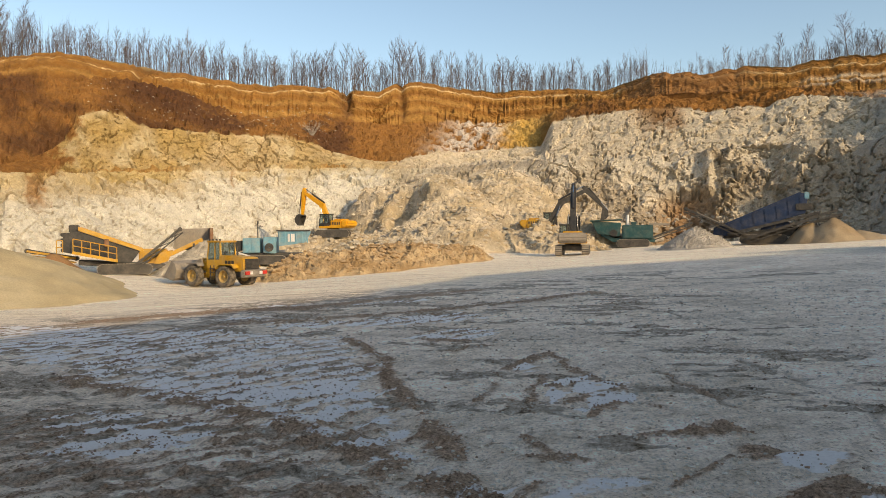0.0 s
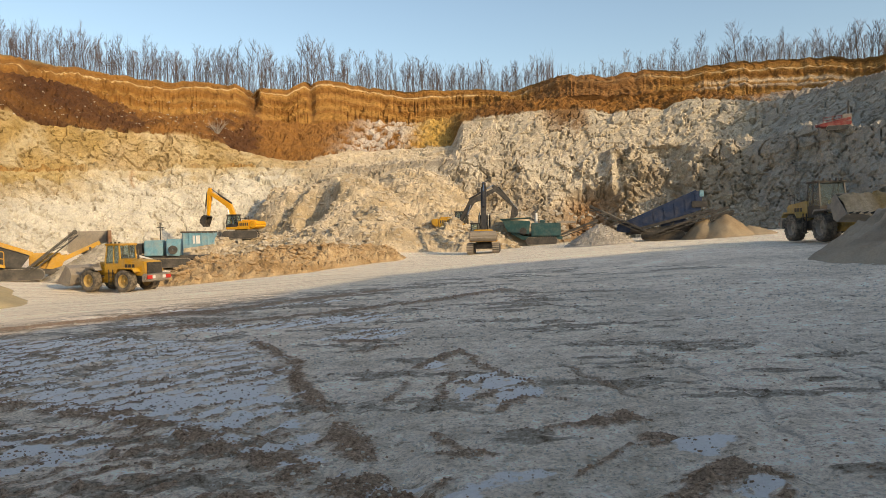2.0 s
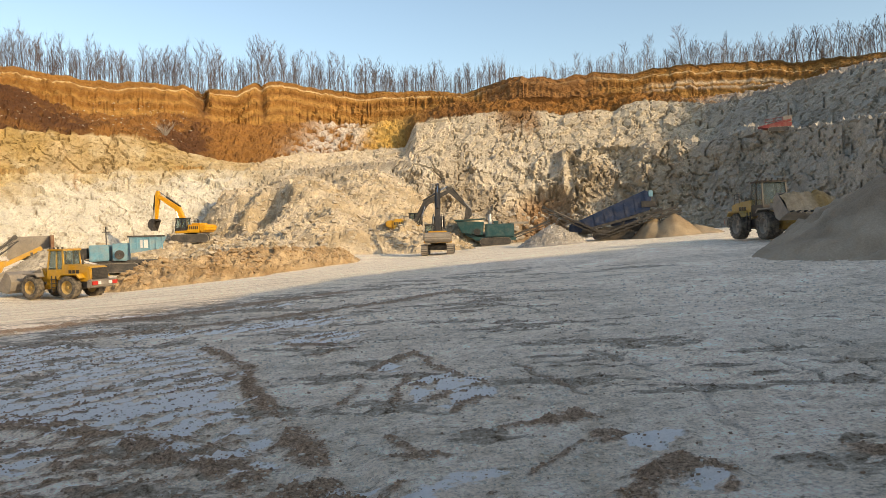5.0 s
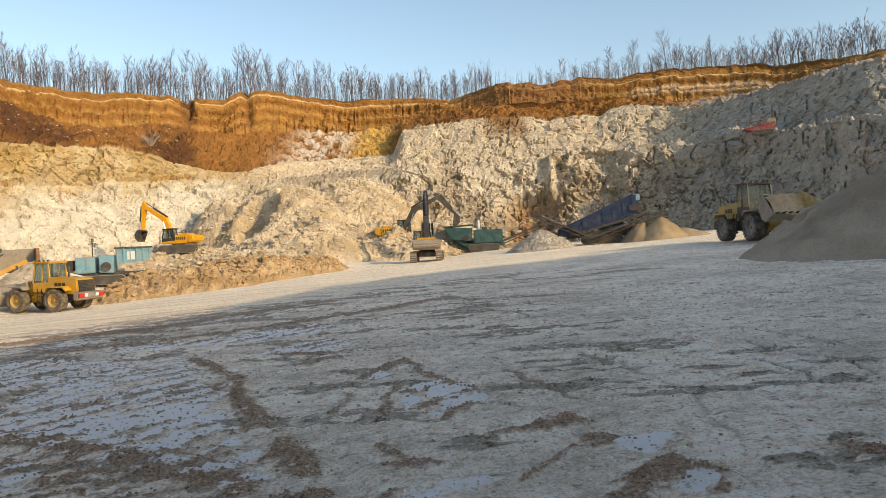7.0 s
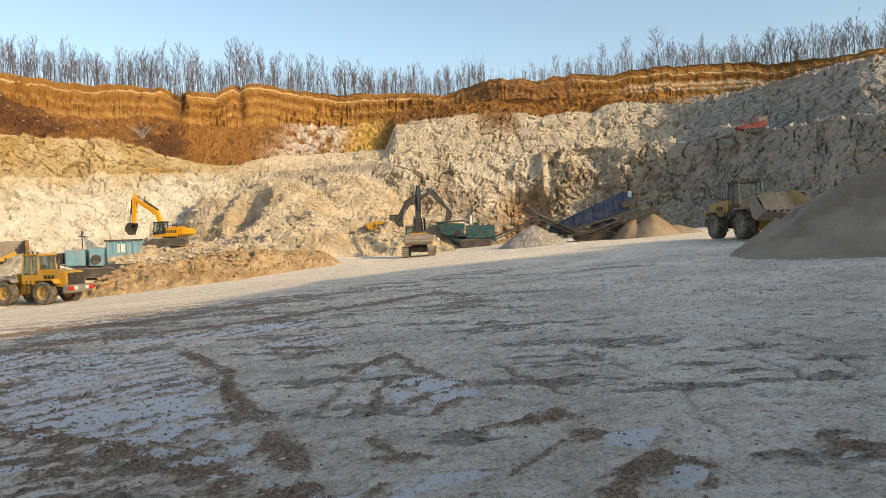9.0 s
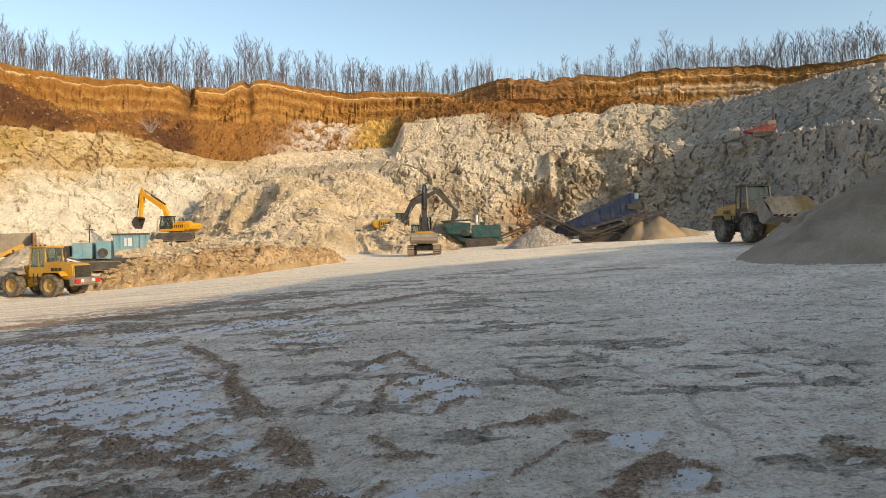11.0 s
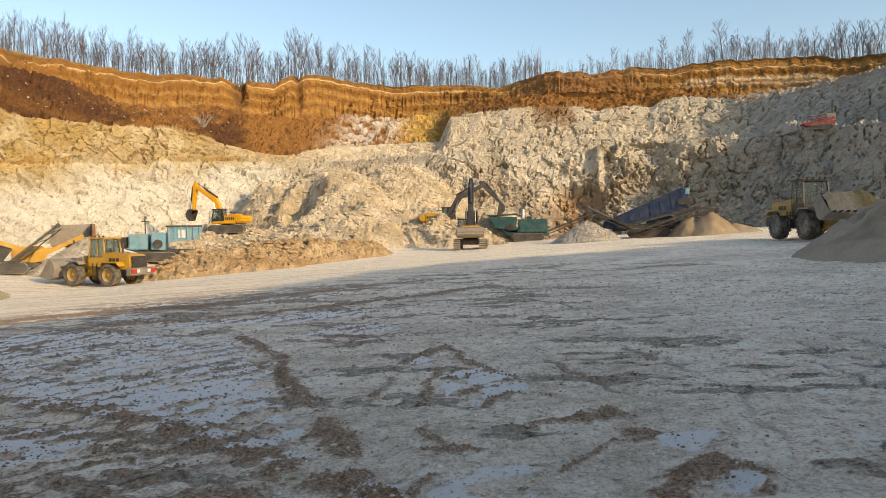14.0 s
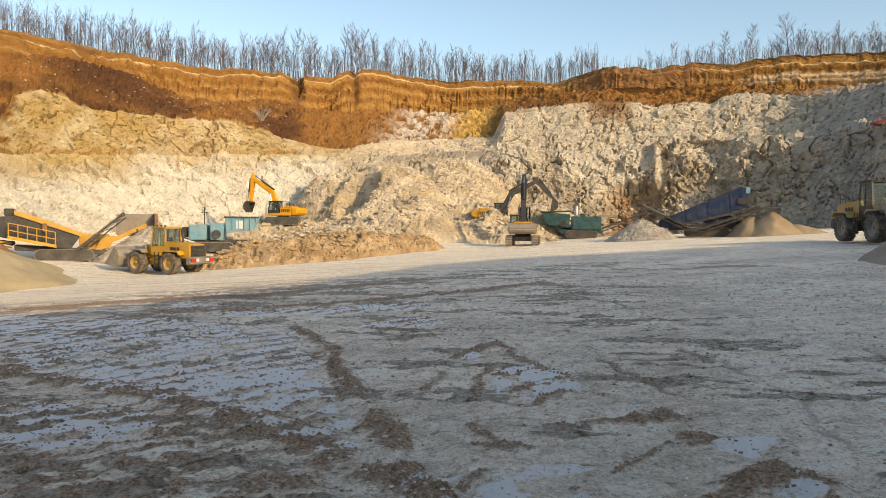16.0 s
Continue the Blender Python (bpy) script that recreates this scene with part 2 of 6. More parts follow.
gx = axis([(-3000, -400, 650), (-400, -80, 40), (-80, -30, 1.0), (-30, -11, 0.17), (-11, 9, 0.055), (9, 30, 0.17), (30, 80, 1.0), (80, 400, 40), (400, 3000, 650)])
gy = axis([(-3000, -200, 700), (-200, -10, 19), (-10, 4, 1.4), (4, 17, 0.05), (17, 32, 0.11), (32, 60, 0.25), (60, 110, 1.0), (110, 400, 60), (400, 3000, 650)])
GX, GY = np.meshgrid(gx, gy)
gz = floor_z(GX, GY) + 0.05 * fbm(GX * 0.15, GY * 0.15, GX * 0, 3, 5)
near = smooth((45 - np.hypot(GX, GY)) / 25)
mud, ice = np.zeros(GX.shape), np.zeros(GX.shape)
wx, wy = GX + 0.10 * fbm(GX * 1.7, GY * 1.7, GX * 0, 3, 11), GY + 0.10 * fbm(GX * 1.7, GY * 1.7, GX * 0 + 9, 3, 12)
k1, _, kown = cells(wx * 7.0, wy * 7.0, GX * 0 + 0.4, 23)
k2, _, kown2 = cells(wx * 12.0, wy * 12.0, GX * 0 + 0.7, 27)
lump = np.clip(1.1 * np.sqrt(np.clip(0.25 - k1**2, 0, 1)) * 2 * (kown > 0.3) * (0.4 + kown) * 0.8 + 0.5 * np.sqrt(np.clip(0.2 - k2**2, 0, 1)) * 2 * (kown2 > 0.3), 0, 1.4)
for line, half, strength in TRACKS:
    d, along = seg_dist(wx, wy, line)
    lugs = 0.55 + 0.45 * np.sin(along * 2 * np.pi / 0.42)
    body = np.exp(-(d / half) ** 2) * strength * smooth(1.0 + 0.9 * fbm(GX * 1.4, GY * 1.4, GX * 0, 3, 83))
    gz = gz + (body * 0.036 * (0.3 + lump) * lugs - 0.03 * np.exp(-(((d - half * 1.6) / (half * 0.7)) ** 2)) * strength) * near
    mud = np.maximum(mud, body * (0.5 + 0.45 * lump))
for cx, cy, r in CLODS:
    d = np.hypot((wx - cx) * 0.75, (wy - cy) * 1.2) / r
    body = np.exp(-(d**2))
    gz = gz + body * 0.03 * (0.4 + 1.0 * lump)
    mud = np.maximum(mud, body * (0.4 + 0.6 * lump))
rut = np.zeros(GX.shape)
for line, half, strength in RUTS:
    half = half * 0.62
    d, along = seg_dist(wx, wy, line)
    body = np.exp(-(d / half) ** 2) * strength * smooth(0.75 + 0.7 * fbm(GX * 1.3, GY * 1.3, GX * 0, 2, 81))
    gz = gz + (0.03 * np.exp(-(((d - half * 1.9) / half) ** 2)) * strength * (0.4 + lump) - 0.05 * body) * near
    rut = np.maximum(rut, body)
# frozen ruts: bands of ice between ridges of mud
turn = radians(42)
u = -np.sin(turn) * wx + np.cos(turn) * wy
band = np.sin(u * 2 * np.pi / 0.74 + 1.7 * fbm(GX * 0.5, GY * 0.5, GX * 0, 2, 31))
broken = fbm(GX * 2.2, GY * 2.2, GX * 0, 4, 33, 0.6) + 0.25 * fbm(GX * 7, GY * 7, GX * 0, 2, 37)
sheet = np.full(GX.shape, 1e9)
for (ax, ay), (bx, by) in ICE_EDGES:
    sheet = np.minimum(sheet, ((bx - ax) * (GY - ay) - (by - ay) * (GX - ax)) / math.hypot(bx - ax, by - ay))
frozen = [smooth((sheet + 0.45 * broken + 0.1) / 0.7) * (0.82 + 0.35 * fbm(GX * 0.3, GY * 0.3, GX * 0, 2, 35))]
for cx, cy, ra, rb, strength in ICE_SPOTS:
    frozen.append(smooth((1.25 - np.hypot((GX - cx) / ra, (GY - cy) / rb) + 0.3 * broken) / 0.5) * strength)
for body in frozen:
    ice = np.maximum(ice, body * smooth(0.84 + 0.55 * band - 0.8 * np.clip(broken, -0.3, 1) - 0.25 * lump))
    ridge = body * np.clip(-band, 0, 1)
    gz = gz + ridge * (0.02 + 0.035 * lump) * near
    mud = np.maximum(mud, np.maximum(0.72 * ridge * (0.45 + 0.8 * lump), 0.20 * body))
streak = fbm(GX * 0.55 - GY * 0.18, GY * 1.5 + GX * 0.4, GX * 0, 5, 61, 0.72) + 0.5 * fbm(GX * 0.12, GY * 0.12, GX * 0, 2, 63) - 0.02 * np.clip(GX * 3, -20, 60)
worn = np.exp(-(((GX - 2.2) / 2.6) ** 2) - ((GY - 21) / 8) ** 2) + 0.7 * np.exp(-(((GX - 2.6) / 1.0) ** 2) - ((GY - 12.3) / 1.2) ** 2)
streak = smooth((streak - 0.34 + 0.7 * worn) / 0.6) * smooth((44 - GY - 0.3 * GX) / 12)
streak = np.maximum(streak, 0.8 * rut)
rough_patch = smooth(fbm(GX * 0.22, GY * 0.22, GX * 0, 3, 41) * 0.9 + 0.25)
gz = gz + near * 0.022 * streak * (lump + 0.5 * fbm(GX * 2.2, GY * 4.4, GX * 0, 3, 57, 0.7)) + near * 0.02 * facets(GX * 3.3, GY * 3.3, GX * 0 + 0.4, 55) + near * (0.022 * fbm(GX * 3.1, GY * 3.1, GX * 0, 4, 51, 0.65) * (0.4 + rough_patch) + 0.012 * lump * rough_patch)
left_soil = smooth((-GX - 0.35 * GY + 2.5) / 4) * smooth((11.5 - GY) / 3)
mud = np.maximum(mud, (0.40 + 0.22 * np.sin(u * 2 * np.pi / 0.5)) * np.clip(left_soil, 0, 1) * (0.55 + 0.8 * lump))
# chalk dust beyond the floor's shadow edge, with sunlight painted into its pale colour
sunlit_chalk = smooth((GY - 0.75 * GX - 36 + 3 * fbm(GX * 0.2, GY * 0.2, GX * 0, 3, 71)) / 10)
sunlit_chalk = np.maximum(sunlit_chalk, smooth((GY - 44 + 2 * fbm(GX * 0.2, GY * 0.2, GX * 0, 3, 72)) / 6))
inside = smooth((np.hypot(GX, GY) - 85) / 40)
gz = gz - 6 * inside


def ground_mat():
    m, nt, bsdf = node_mat("frozen_ground")
    def attr(key):
        a = nt.nodes.new("ShaderNodeAttribute")
        a.attribute_name = key
        return a.outputs["Fac"]
    def broken(key, src, gain, lo, hi):
        add = nt.nodes.new("ShaderNodeMath")
        add.operation = "MULTIPLY_ADD"
        nt.links.new(src, add.inputs[0])
        add.inputs[1].default_value = gain
        nt.links.new(attr(key), add.inputs[2])
        half = nt.nodes.new("ShaderNodeMath")
        half.operation = "MULTIPLY"
        nt.links.new(add.outputs[0], half.inputs[0])
        half.inputs[1].default_value = 0.5
        return ramp_node(nt, half.outputs[0], [(lo / 2, (0, 0, 0)), (hi / 2, (1, 1, 1))]).outputs["Color"]
    big, mid, fine, tiny = noise_node(nt, 0.35, 6), noise_node(nt, 2.4, 10, 0.75), noise_node(nt, 22.0, 8, 0.75), noise_node(nt, 6.0, 10, 0.75)
    dirt = ramp_node(nt, mid.outputs["Fac"], [(0.34, (0.54, 0.445, 0.34)), (0.47, (0.80, 0.70, 0.585)), (0.63, (0.96, 0.87, 0.77))])
    wide = ramp_node(nt, big.outputs["Fac"], [(0.34, (0.84, 0.80, 0.74)), (0.62, (1.14, 1.11, 1.07))])
    col = mix_node(nt, "MULTIPLY", 1.0, dirt.outputs["Color"], wide.outputs["Color"])
    # pale dust of the haul road, toned for its sunlit look
    pale = ramp_node(nt, mid.outputs["Fac"], [(0.3, (0.82, 0.69, 0.51)), (0.7, (0.94, 0.83, 0.66))])
    # wheel streaks along the haul road
    tcr = nt.nodes.new("ShaderNodeTexCoord")
    mp = nt.nodes.new("ShaderNodeMapping")
    mp.inputs["Rotation"].default_value = (0, 0, radians(-38))
    mp.inputs["Scale"].default_value = (0.10, 1.5, 1.0)
    nt.links.new(tcr.outputs["Object"], mp.inputs["Vector"])
    road = nt.nodes.new("ShaderNodeTexNoise")
    road.inputs["Scale"].default_value, road.inputs["Detail"].default_value, road.inputs["Roughness"].default_value = 1.0, 8, 0.7
    nt.links.new(mp.outputs["Vector"], road.inputs["Vector"])
    lines = ramp_node(nt, road.outputs["Fac"], [(0.34, (0.76, 0.70, 0.62)), (0.46, (1.0,) * 3), (0.62, (1.14,) * 3)])
    pale_road = mix_node(nt, "MULTIPLY", 1.0, pale.outputs["Color"], lines.outputs["Color"])
    worked = ramp_node(nt, tiny.outputs["Fac"], [(0.3, (0.16, 0.12, 0.08)), (0.5, (0.42, 0.34, 0.255)), (0.68, (0.74, 0.645, 0.53))])
    col = mix_node(nt, "MIX", broken("streak", tiny.outputs["Fac"], 1.2, 0.78, 1.06), col, worked.outputs["Color"])
    col = mix_node(nt, "MIX", attr("sunlit_chalk"), col, pale_road)
    brown = ramp_node(nt, fine.outputs["Fac"], [(0.35, (0.24, 0.155, 0.10)), (0.65, (0.56, 0.40, 0.275))])
    col = mix_node(nt, "MIX", broken("mud", tiny.outputs["Fac"], 1.1, 0.74, 0.98), col, brown.outputs["Color"])
    frost = ramp_node(nt, fine.outputs["Fac"], [(0.35, (0.86, 0.82, 0.78)), (0.55, (0.99, 0.95, 0.91))])
    icy = broken("ice", tiny.outputs["Fac"], 1.7, 1.12, 1.30)
    grain = ramp_node(nt, fine.outputs["Fac"], [(0.36, (0.58, 0.56, 0.52)), (0.47, (1.04,) * 3), (0.62, (1.34,) * 3)])
    specks = ramp_node(nt, tiny.outputs["Fac"], [(0.36, (0.48, 0.43, 0.36)), (0.45, (1.0,) * 3), (0.56, (1.0,) * 3), (0.64, (1.22,) * 3)])
    col = mix_node(nt, "MULTIPLY", 1.0, col, specks.outputs["Color"])
    col = mix_node(nt, "MULTIPLY", 1.0, col, grain.outputs["Color"])
    col = mix_node(nt, "MIX", icy, col, frost.outputs["Color"])
    nt.links.new(col, bsdf.inputs["Base Color"])
    gloss = ramp_node(nt, icy, [(0.0, (0.95,) * 3), (1.0, (0.42,) * 3)])
    nt.links.new(gloss.outputs["Color"], bsdf.inputs["Roughness"])
    shine = ramp_node(nt, icy, [(0.0, (0.2,) * 3), (1.0, (0.4,) * 3)])
    nt.links.new(shine.outputs["Color"], bsdf.inputs["Specular IOR Level"])
    rough = nt.nodes.new("ShaderNodeMath")
    rough.operation = "MULTIPLY_ADD"
    nt.links.new(fine.outputs["Fac"], rough.inputs[0])
    rough.inputs[1].default_value = 0.35
    nt.links.new(tiny.outputs["Fac"], rough.inputs[2])
    bump_node(nt, bsdf, rough.outputs[0], 0.9, 0.13)
    return m


ground = new("ground", grid_mesh("ground", np.stack([GX, GY, gz], -1), ground_mat(), floats={"mud": mud, "ice": ice, "streak": streak, "sunlit_chalk": sunlit_chalk * (1 - inside)}))
tagged(ground, "frozen rutted quarry floor of pale grey dirt with icy ruts", "ground", kind="structure")


# ---- the quarry wall: toe, lower face, bench, upper face, soil slope, soil cliff, rim ----
# azimuths 75 to 168: an unseen ridge, added to shade the near floor
AZ = [-48, -41.4, -37, -34, -30, -26, -20, -16, -12, -8, -4, 0, 4, 7, 11, 15, 20, 25, 28.5, 31, 34.3, 42, 52, 66, 75.5, 81, 83.9, 87.5, 98.9, 110.4, 123, 146, 168, 190, 215, 250, 285, 312]
TOE_R = [66, 72, 76, 80, 85, 89, 93, 91, 88, 87, 90, 95, 97, 98, 99, 99, 98, 92, 88, 83, 77, 76, 103, 91, 71, 49.2, 39, 31.9, 27.9, 27, 23.8, 22.3, 27, 56, 81, 91, 91, 90]
TOE_Z = [1.0, 1.1, 1.1, 1.1, 1.3, 1.5, 1.5, 1, 0.6, 0.6, 0.8, 1.2, 1.5, 1.5, 1.7, 2, 2.2, 2.3, 2.2, 2.1, 2.1, 2.1, 2.5, 2.5, 2.5, 2.5, 2.2, 2.2, 2, 2, 1.5, 0.5, 0, -1, -2, -2.5, -2.5, -1]
LOW_R = [75, 78, 84, 88.5, 93, 97.5, 102, 104, 105, 105, 104, 101.5, 101, 101.5, 102, 102, 101, 95, 91, 86, 81, 82, 105.5, 93.5, 73.5, 51.7, 41.5, 34.4, 30.4, 29.5, 26.3, 24.8, 29.5, 58.5, 83.5, 93.5, 93.5, 92.5]
LOW_Z = [9, 9.1, 9.6, 9.9, 10.7, 11.3, 11.8, 12.2, 13.3, 14.0, 14.4, 14.5, 14.3, 14.0, 13.5, 13, 12.7, 12.9, 12.7, 12.4, 12.1, 12, 8.8, 7.6, 7.32, 9.32, 9.08, 8.8, 8.48, 8.36, 8.24, 7.6, 7.4, 8, 9.6, 10, 10, 10]
UP_R = [81, 84, 93, 96, 100, 104, 110, 112, 114, 120, 122, 120, 118, 117, 116.5, 116, 114, 106, 101, 97, 94, 98, 108, 96, 76, 54.2, 44, 36.9, 32.9, 32, 28.8, 27.3, 32, 61, 86, 96, 96, 95]
UP_Z = [9.6, 9.9, 15.8, 17.2, 16.8, 16.8, 17, 15.5, 15.6, 19.8, 21.3, 22, 22.2, 22.2, 21.7, 21.4, 19.8, 17.8, 19.5, 19.6, 19.7, 18, 13.64, 11.78, 11.346, 14.446, 14.074, 13.64, 13.144, 12.958, 12.772, 11.78, 11.47, 12.4, 14.88, 15.5, 15.5, 15.5]
SOIL_R = [92, 98, 103, 107, 113, 116, 120, 123, 126, 129, 130, 130, 126, 122, 121, 120, 119, 118.5, 117, 115.5, 113, 111, 110, 98, 78, 56.2, 46, 38.9, 34.9, 34, 30.8, 29.3, 34, 63, 88, 98, 98, 97]
SOIL_Z = [17, 18.3, 22.3, 23.4, 23.9, 21.6, 21.3, 21.4, 21.7, 22.4, 23.0, 23.6, 24.5, 23.6, 22.4, 22.3, 21.6, 20.6, 20.9, 21.1, 21.4, 20, 18.5, 15.5, 14.8, 19.8, 19.2, 18.5, 17.7, 17.4, 17.1, 15.5, 15, 16.5, 20.5, 21.5, 21.5, 21.5]
RIM_R = [103, 106, 109, 112, 117, 121, 124, 126.5, 130, 132, 133, 134, 131.5, 125.5, 124, 123, 122, 122.5, 121.5, 120, 118, 115, 112, 100, 80, 58.2, 48, 40.9, 36.9, 36, 32.8, 31.3, 36, 65, 90, 100, 100, 99]
RIM_Z = [25, 25.2, 27, 27.6, 27.7, 27.6, 27.7, 28.3, 30, 29.0, 28.6, 28.6, 28.7, 29.3, 28.0, 27.5, 26.9, 26.3, 25.2, 24.4, 23.9, 23, 22, 19, 18.3, 23.3, 22.7, 22, 21.2, 20.9, 20.6, 19, 18.5, 20, 24, 25, 25, 25]

# how high each line stands over the eye, in degrees, by azimuth
LOW_EL = [(-41.4, 4.68), (-34.3, 4.82), (-26.4, 5.02), (-17.8, 5.36), (-9.5, 5.49), (-4.2, 5.88), (0.2, 6.01), (2.5, 5.75), (4.5, 5.85), (7.2, 5.95), (10.5, 6.15), (12.3, 6.48), (16, 6.42), (19, 6.55), (21.4, 6.35), (24.6, 6.95), (27.7, 6.87), (29.8, 6.96), (31.9, 7.18), (34.2, 7.09)]
UP_EL = [(-41.4, 5.07), (-39.3, 5.74), (-37.6, 6.81), (-36.5, 8.65), (-35, 9.15), (-33.5, 8.84), (-32.8, 8.2), (-30.4, 8.07), (-26.4, 7.85), (-22.2, 7.71), (-20, 7.23), (-17.8, 6.6), (-15.5, 6.08), (-13.3, 5.85), (-11.5, 6.4), (-9.5, 6.7), (-5.1, 6.92), (-1.7, 6.9), (-0.8, 8.76), (2, 9.23), (4.6, 9.54), (6.4, 9.65), (8.8, 9.5), (10.3, 9.25), (11.3, 9), (13, 9.35), (14.7, 9.1), (16.6, 9.8), (18.5, 9.65), (20.1, 9.42), (21.5, 9.15), (24.7, 9.3), (26.6, 9.6), (28.5, 9.77), (30.3, 10.11), (32.1, 10.62), (34.3, 10.7)]
SOIL_EL = [(-41.3, 11.1), (-34.2, 11.38), (-30.4, 11.27), (-27.2, 10.01), (-25.5, 9.45), (-22.1, 9.14), (-19.5, 9.42), (-17.3, 9.15), (-13.3, 8.84), (-9.5, 8.96), (-4.2, 8.98), (-1.5, 9.2), (0.3, 9.64), (2.4, 10.2), (4.6, 10.35), (7.8, 10.25), (12.4, 10.05), (16.5, 10.3), (18.7, 10), (21.5, 9.5), (24.7, 9.55), (26.6, 9.8), (28.5, 10.04), (30.3, 10.42), (32.1, 10.8), (34.3, 10.89)]
RIM_EL = [(-41.2, 12.2), (-37.8, 12.65), (-34.2, 12.7), (-32.3, 12.5), (-30.4, 12.3), (-27.6, 12), (-25.5, 11.76), (-22.1, 11.57), (-19.5, 11.48), (-17.7, 11.25), (-14.6, 11.45), (-13.5, 12), (-11.4, 11.98), (-9.4, 11.54), (-4.2, 11.37), (0.3, 11.1), (2.4, 11), (4.2, 11.4), (5.4, 11.85), (6.7, 12.02), (8.4, 11.95), (10.5, 11.6), (12.8, 11.95), (16.5, 11.8), (18, 11.95), (19.4, 12.05), (22.3, 11.9), (24.8, 11.72), (28.5, 11.44), (31.4, 11.48), (34.4, 11.44)]

az = np.concatenate([np.arange(-46, 38, 0.105), np.arange(38, 42, 0.5), np.arange(42, 312, 1.0), [312, 313]])


def along_az(values):
    """The line's value at every azimuth, rounded at the stations."""
    v = np.interp(az, AZ, values, period=360)
    k = np.interp(az + 0.9, AZ, values, period=360) + np.interp(az - 0.9, AZ, values, period=360)
    return (v + k) / 3


def raised(r, z, line, at=None):
    """The line's height where its elevation is known, the coarse height elsewhere."""
    at = az if at is None else at
    known = smooth((at + 45.5) / 3) * smooth((38.5 - at) / 3)
    e = sum(np.interp(at + d, *zip(*line)) for d in (-0.15, 0, 0.15)) / 3
    return z + (EYE + r * np.tan(np.radians(e)) - z) * known


def rim_at(a):
    r, z = np.interp(a, AZ, RIM_R, period=360), np.interp(a, AZ, RIM_Z, period=360)
    return float(r), float(raised(r, z, RIM_EL, np.array(float(a))))


toe_r, toe_z, low_r, up_r, soil_r, top_r = (along_az(v) for v in (TOE_R, TOE_Z, LOW_R, UP_R, SOIL_R, RIM_R))
low_z, up_z, soil_z, top_z = (raised(r, along_az(z), line) for r, z, line in ((low_r, LOW_Z, LOW_EL), (up_r, UP_Z, UP_EL), (soil_r, SOIL_Z, SOIL_EL), (top_r, RIM_Z, RIM_EL)))
stations = [(toe_r - 3, toe_z - 2.0), (toe_r, toe_z - 0.2), (low_r, low_z), (low_r + 0.6 * (up_r - low_r), low_z + 0.3), (up_r, up_z), (soil_r, soil_z), (top_r, top_z), (top_r + 14, top_z + 0.6), (top_r + 60, top_z + 0.3), (top_r + 500, top_z - 3), (top_r + 3000, top_z - 40)]
counts = [3, 84, 14, 58, 40, 60, 10, 5, 4, 3]
R, Z, V = [], [], []
for n, ((r0, z0), (r1, z1), c) in enumerate(zip(stations[:-1], stations[1:], counts)):
    for q in np.linspace(0, 1, c, endpoint=False):
        R.append(r0 + (r1 - r0) * q), Z.append(z0 + (z1 - z0) * q), V.append(np.full(az.shape, n + q))
R.append(stations[-1][0]), Z.append(stations[-1][1]), V.append(np.full(az.shape, 10.0))
R, Z, V = np.array(R), np.array(Z), np.array(V)
A = np.radians(az)[None, :] + 0 * R
WX, WY = R * np.sin(A), R * np.cos(A)
S = A * 100   # metres along the wall
dR, dZ = np.gradient(R, axis=0), np.gradient(Z, axis=0)
ln = np.hypot(dR, dZ) + 1e-6
out_r, out_z = -dZ / ln, dR / ln   # away from the wall's body
AZD = np.degrees(A)
far = smooth((8.0 - V) / 1.0)
face1, bench, face2, slope, cliff = ((V >= a) & (V < a + 1) for a in (1, 2, 3, 4, 5))
f1 = np.where(face1, V - 1, 0.0)
f2 = np.where(face2, V - 3, 0.0)
fs = np.where(slope, V - 4, 0.0)
fc = np.where(cliff, V - 5, 0.0)
rock = smooth((V - 0.5) / 0.5) * smooth((4.15 - V) / 0.2)
big = fbm(WX * 0.09, WY * 0.09, Z * 0.11, 3, 101)
fine = fbm(WX * 0.9, WY * 0.9, Z * 0.9, 4, 131, 0.6)
warp = 0.35 * fbm(WX * 0.3, WY * 0.3, Z * 0.3, 2, 133)
rock_big = facets(WX * 0.27 + warp, WY * 0.27, Z * 0.17 + warp, 111)
rock_mid = facets(WX * 0.8 + warp, WY * 0.8, Z * 0.62 + warp, 121)
rock_small = facets(WX * 1.5, WY * 1.5 + warp, Z * 1.3, 125)
calm = smooth((-13 - AZD) / 6) * face1 * smooth((0.78 - f1) / 0.1)   # the smooth chalk face at the left
crest = 1 - 0.65 * np.exp(-(((V - 2.0) / 0.14) ** 2)) - 0.5 * np.exp(-(((V - 4.0) / 0.12) ** 2))
disp = rock * crest * np.where(V > 2.5, 0.65, 1.0) * (1 - 0.85 * calm) * (0.45 * big + 0.9 * rock_big + 0.36 * rock_mid + 0.25 * rock_small + 0.12 * fine)
disp = disp + rock * calm * (0.16 * rock_mid + 0.07 * rock_small)
joint_a = np.abs(fbm(WX * 0.36, WY * 0.36, Z * 0.26, 3, 181, 0.55))
joint_b = np.abs(fbm(WX * 0.8 + 9, WY * 0.8, Z * 0.8, 3, 185, 0.55))
fissure = np.maximum(smooth((0.055 - joint_a) / 0.055), 0.6 * smooth((0.06 - joint_b) / 0.06)) * rock
disp = disp - (0.62 - 0.15 * calm) * fissure
arcs = np.abs(vnoise(S * 0.22 + 0.6 * big, Z * 0.5 + 0.25 * S * 0.2, S * 0, 135))
disp = disp + rock * calm * (0.10 * fine - 0.4 * smooth((0.06 - arcs) / 0.06) + 0.35 * big)
# gullies and buttresses in the lower face at the right
butt = np.abs(vnoise(S * 0.16 + 0.25 * fine, Z * 0.03, S * 0, 141))
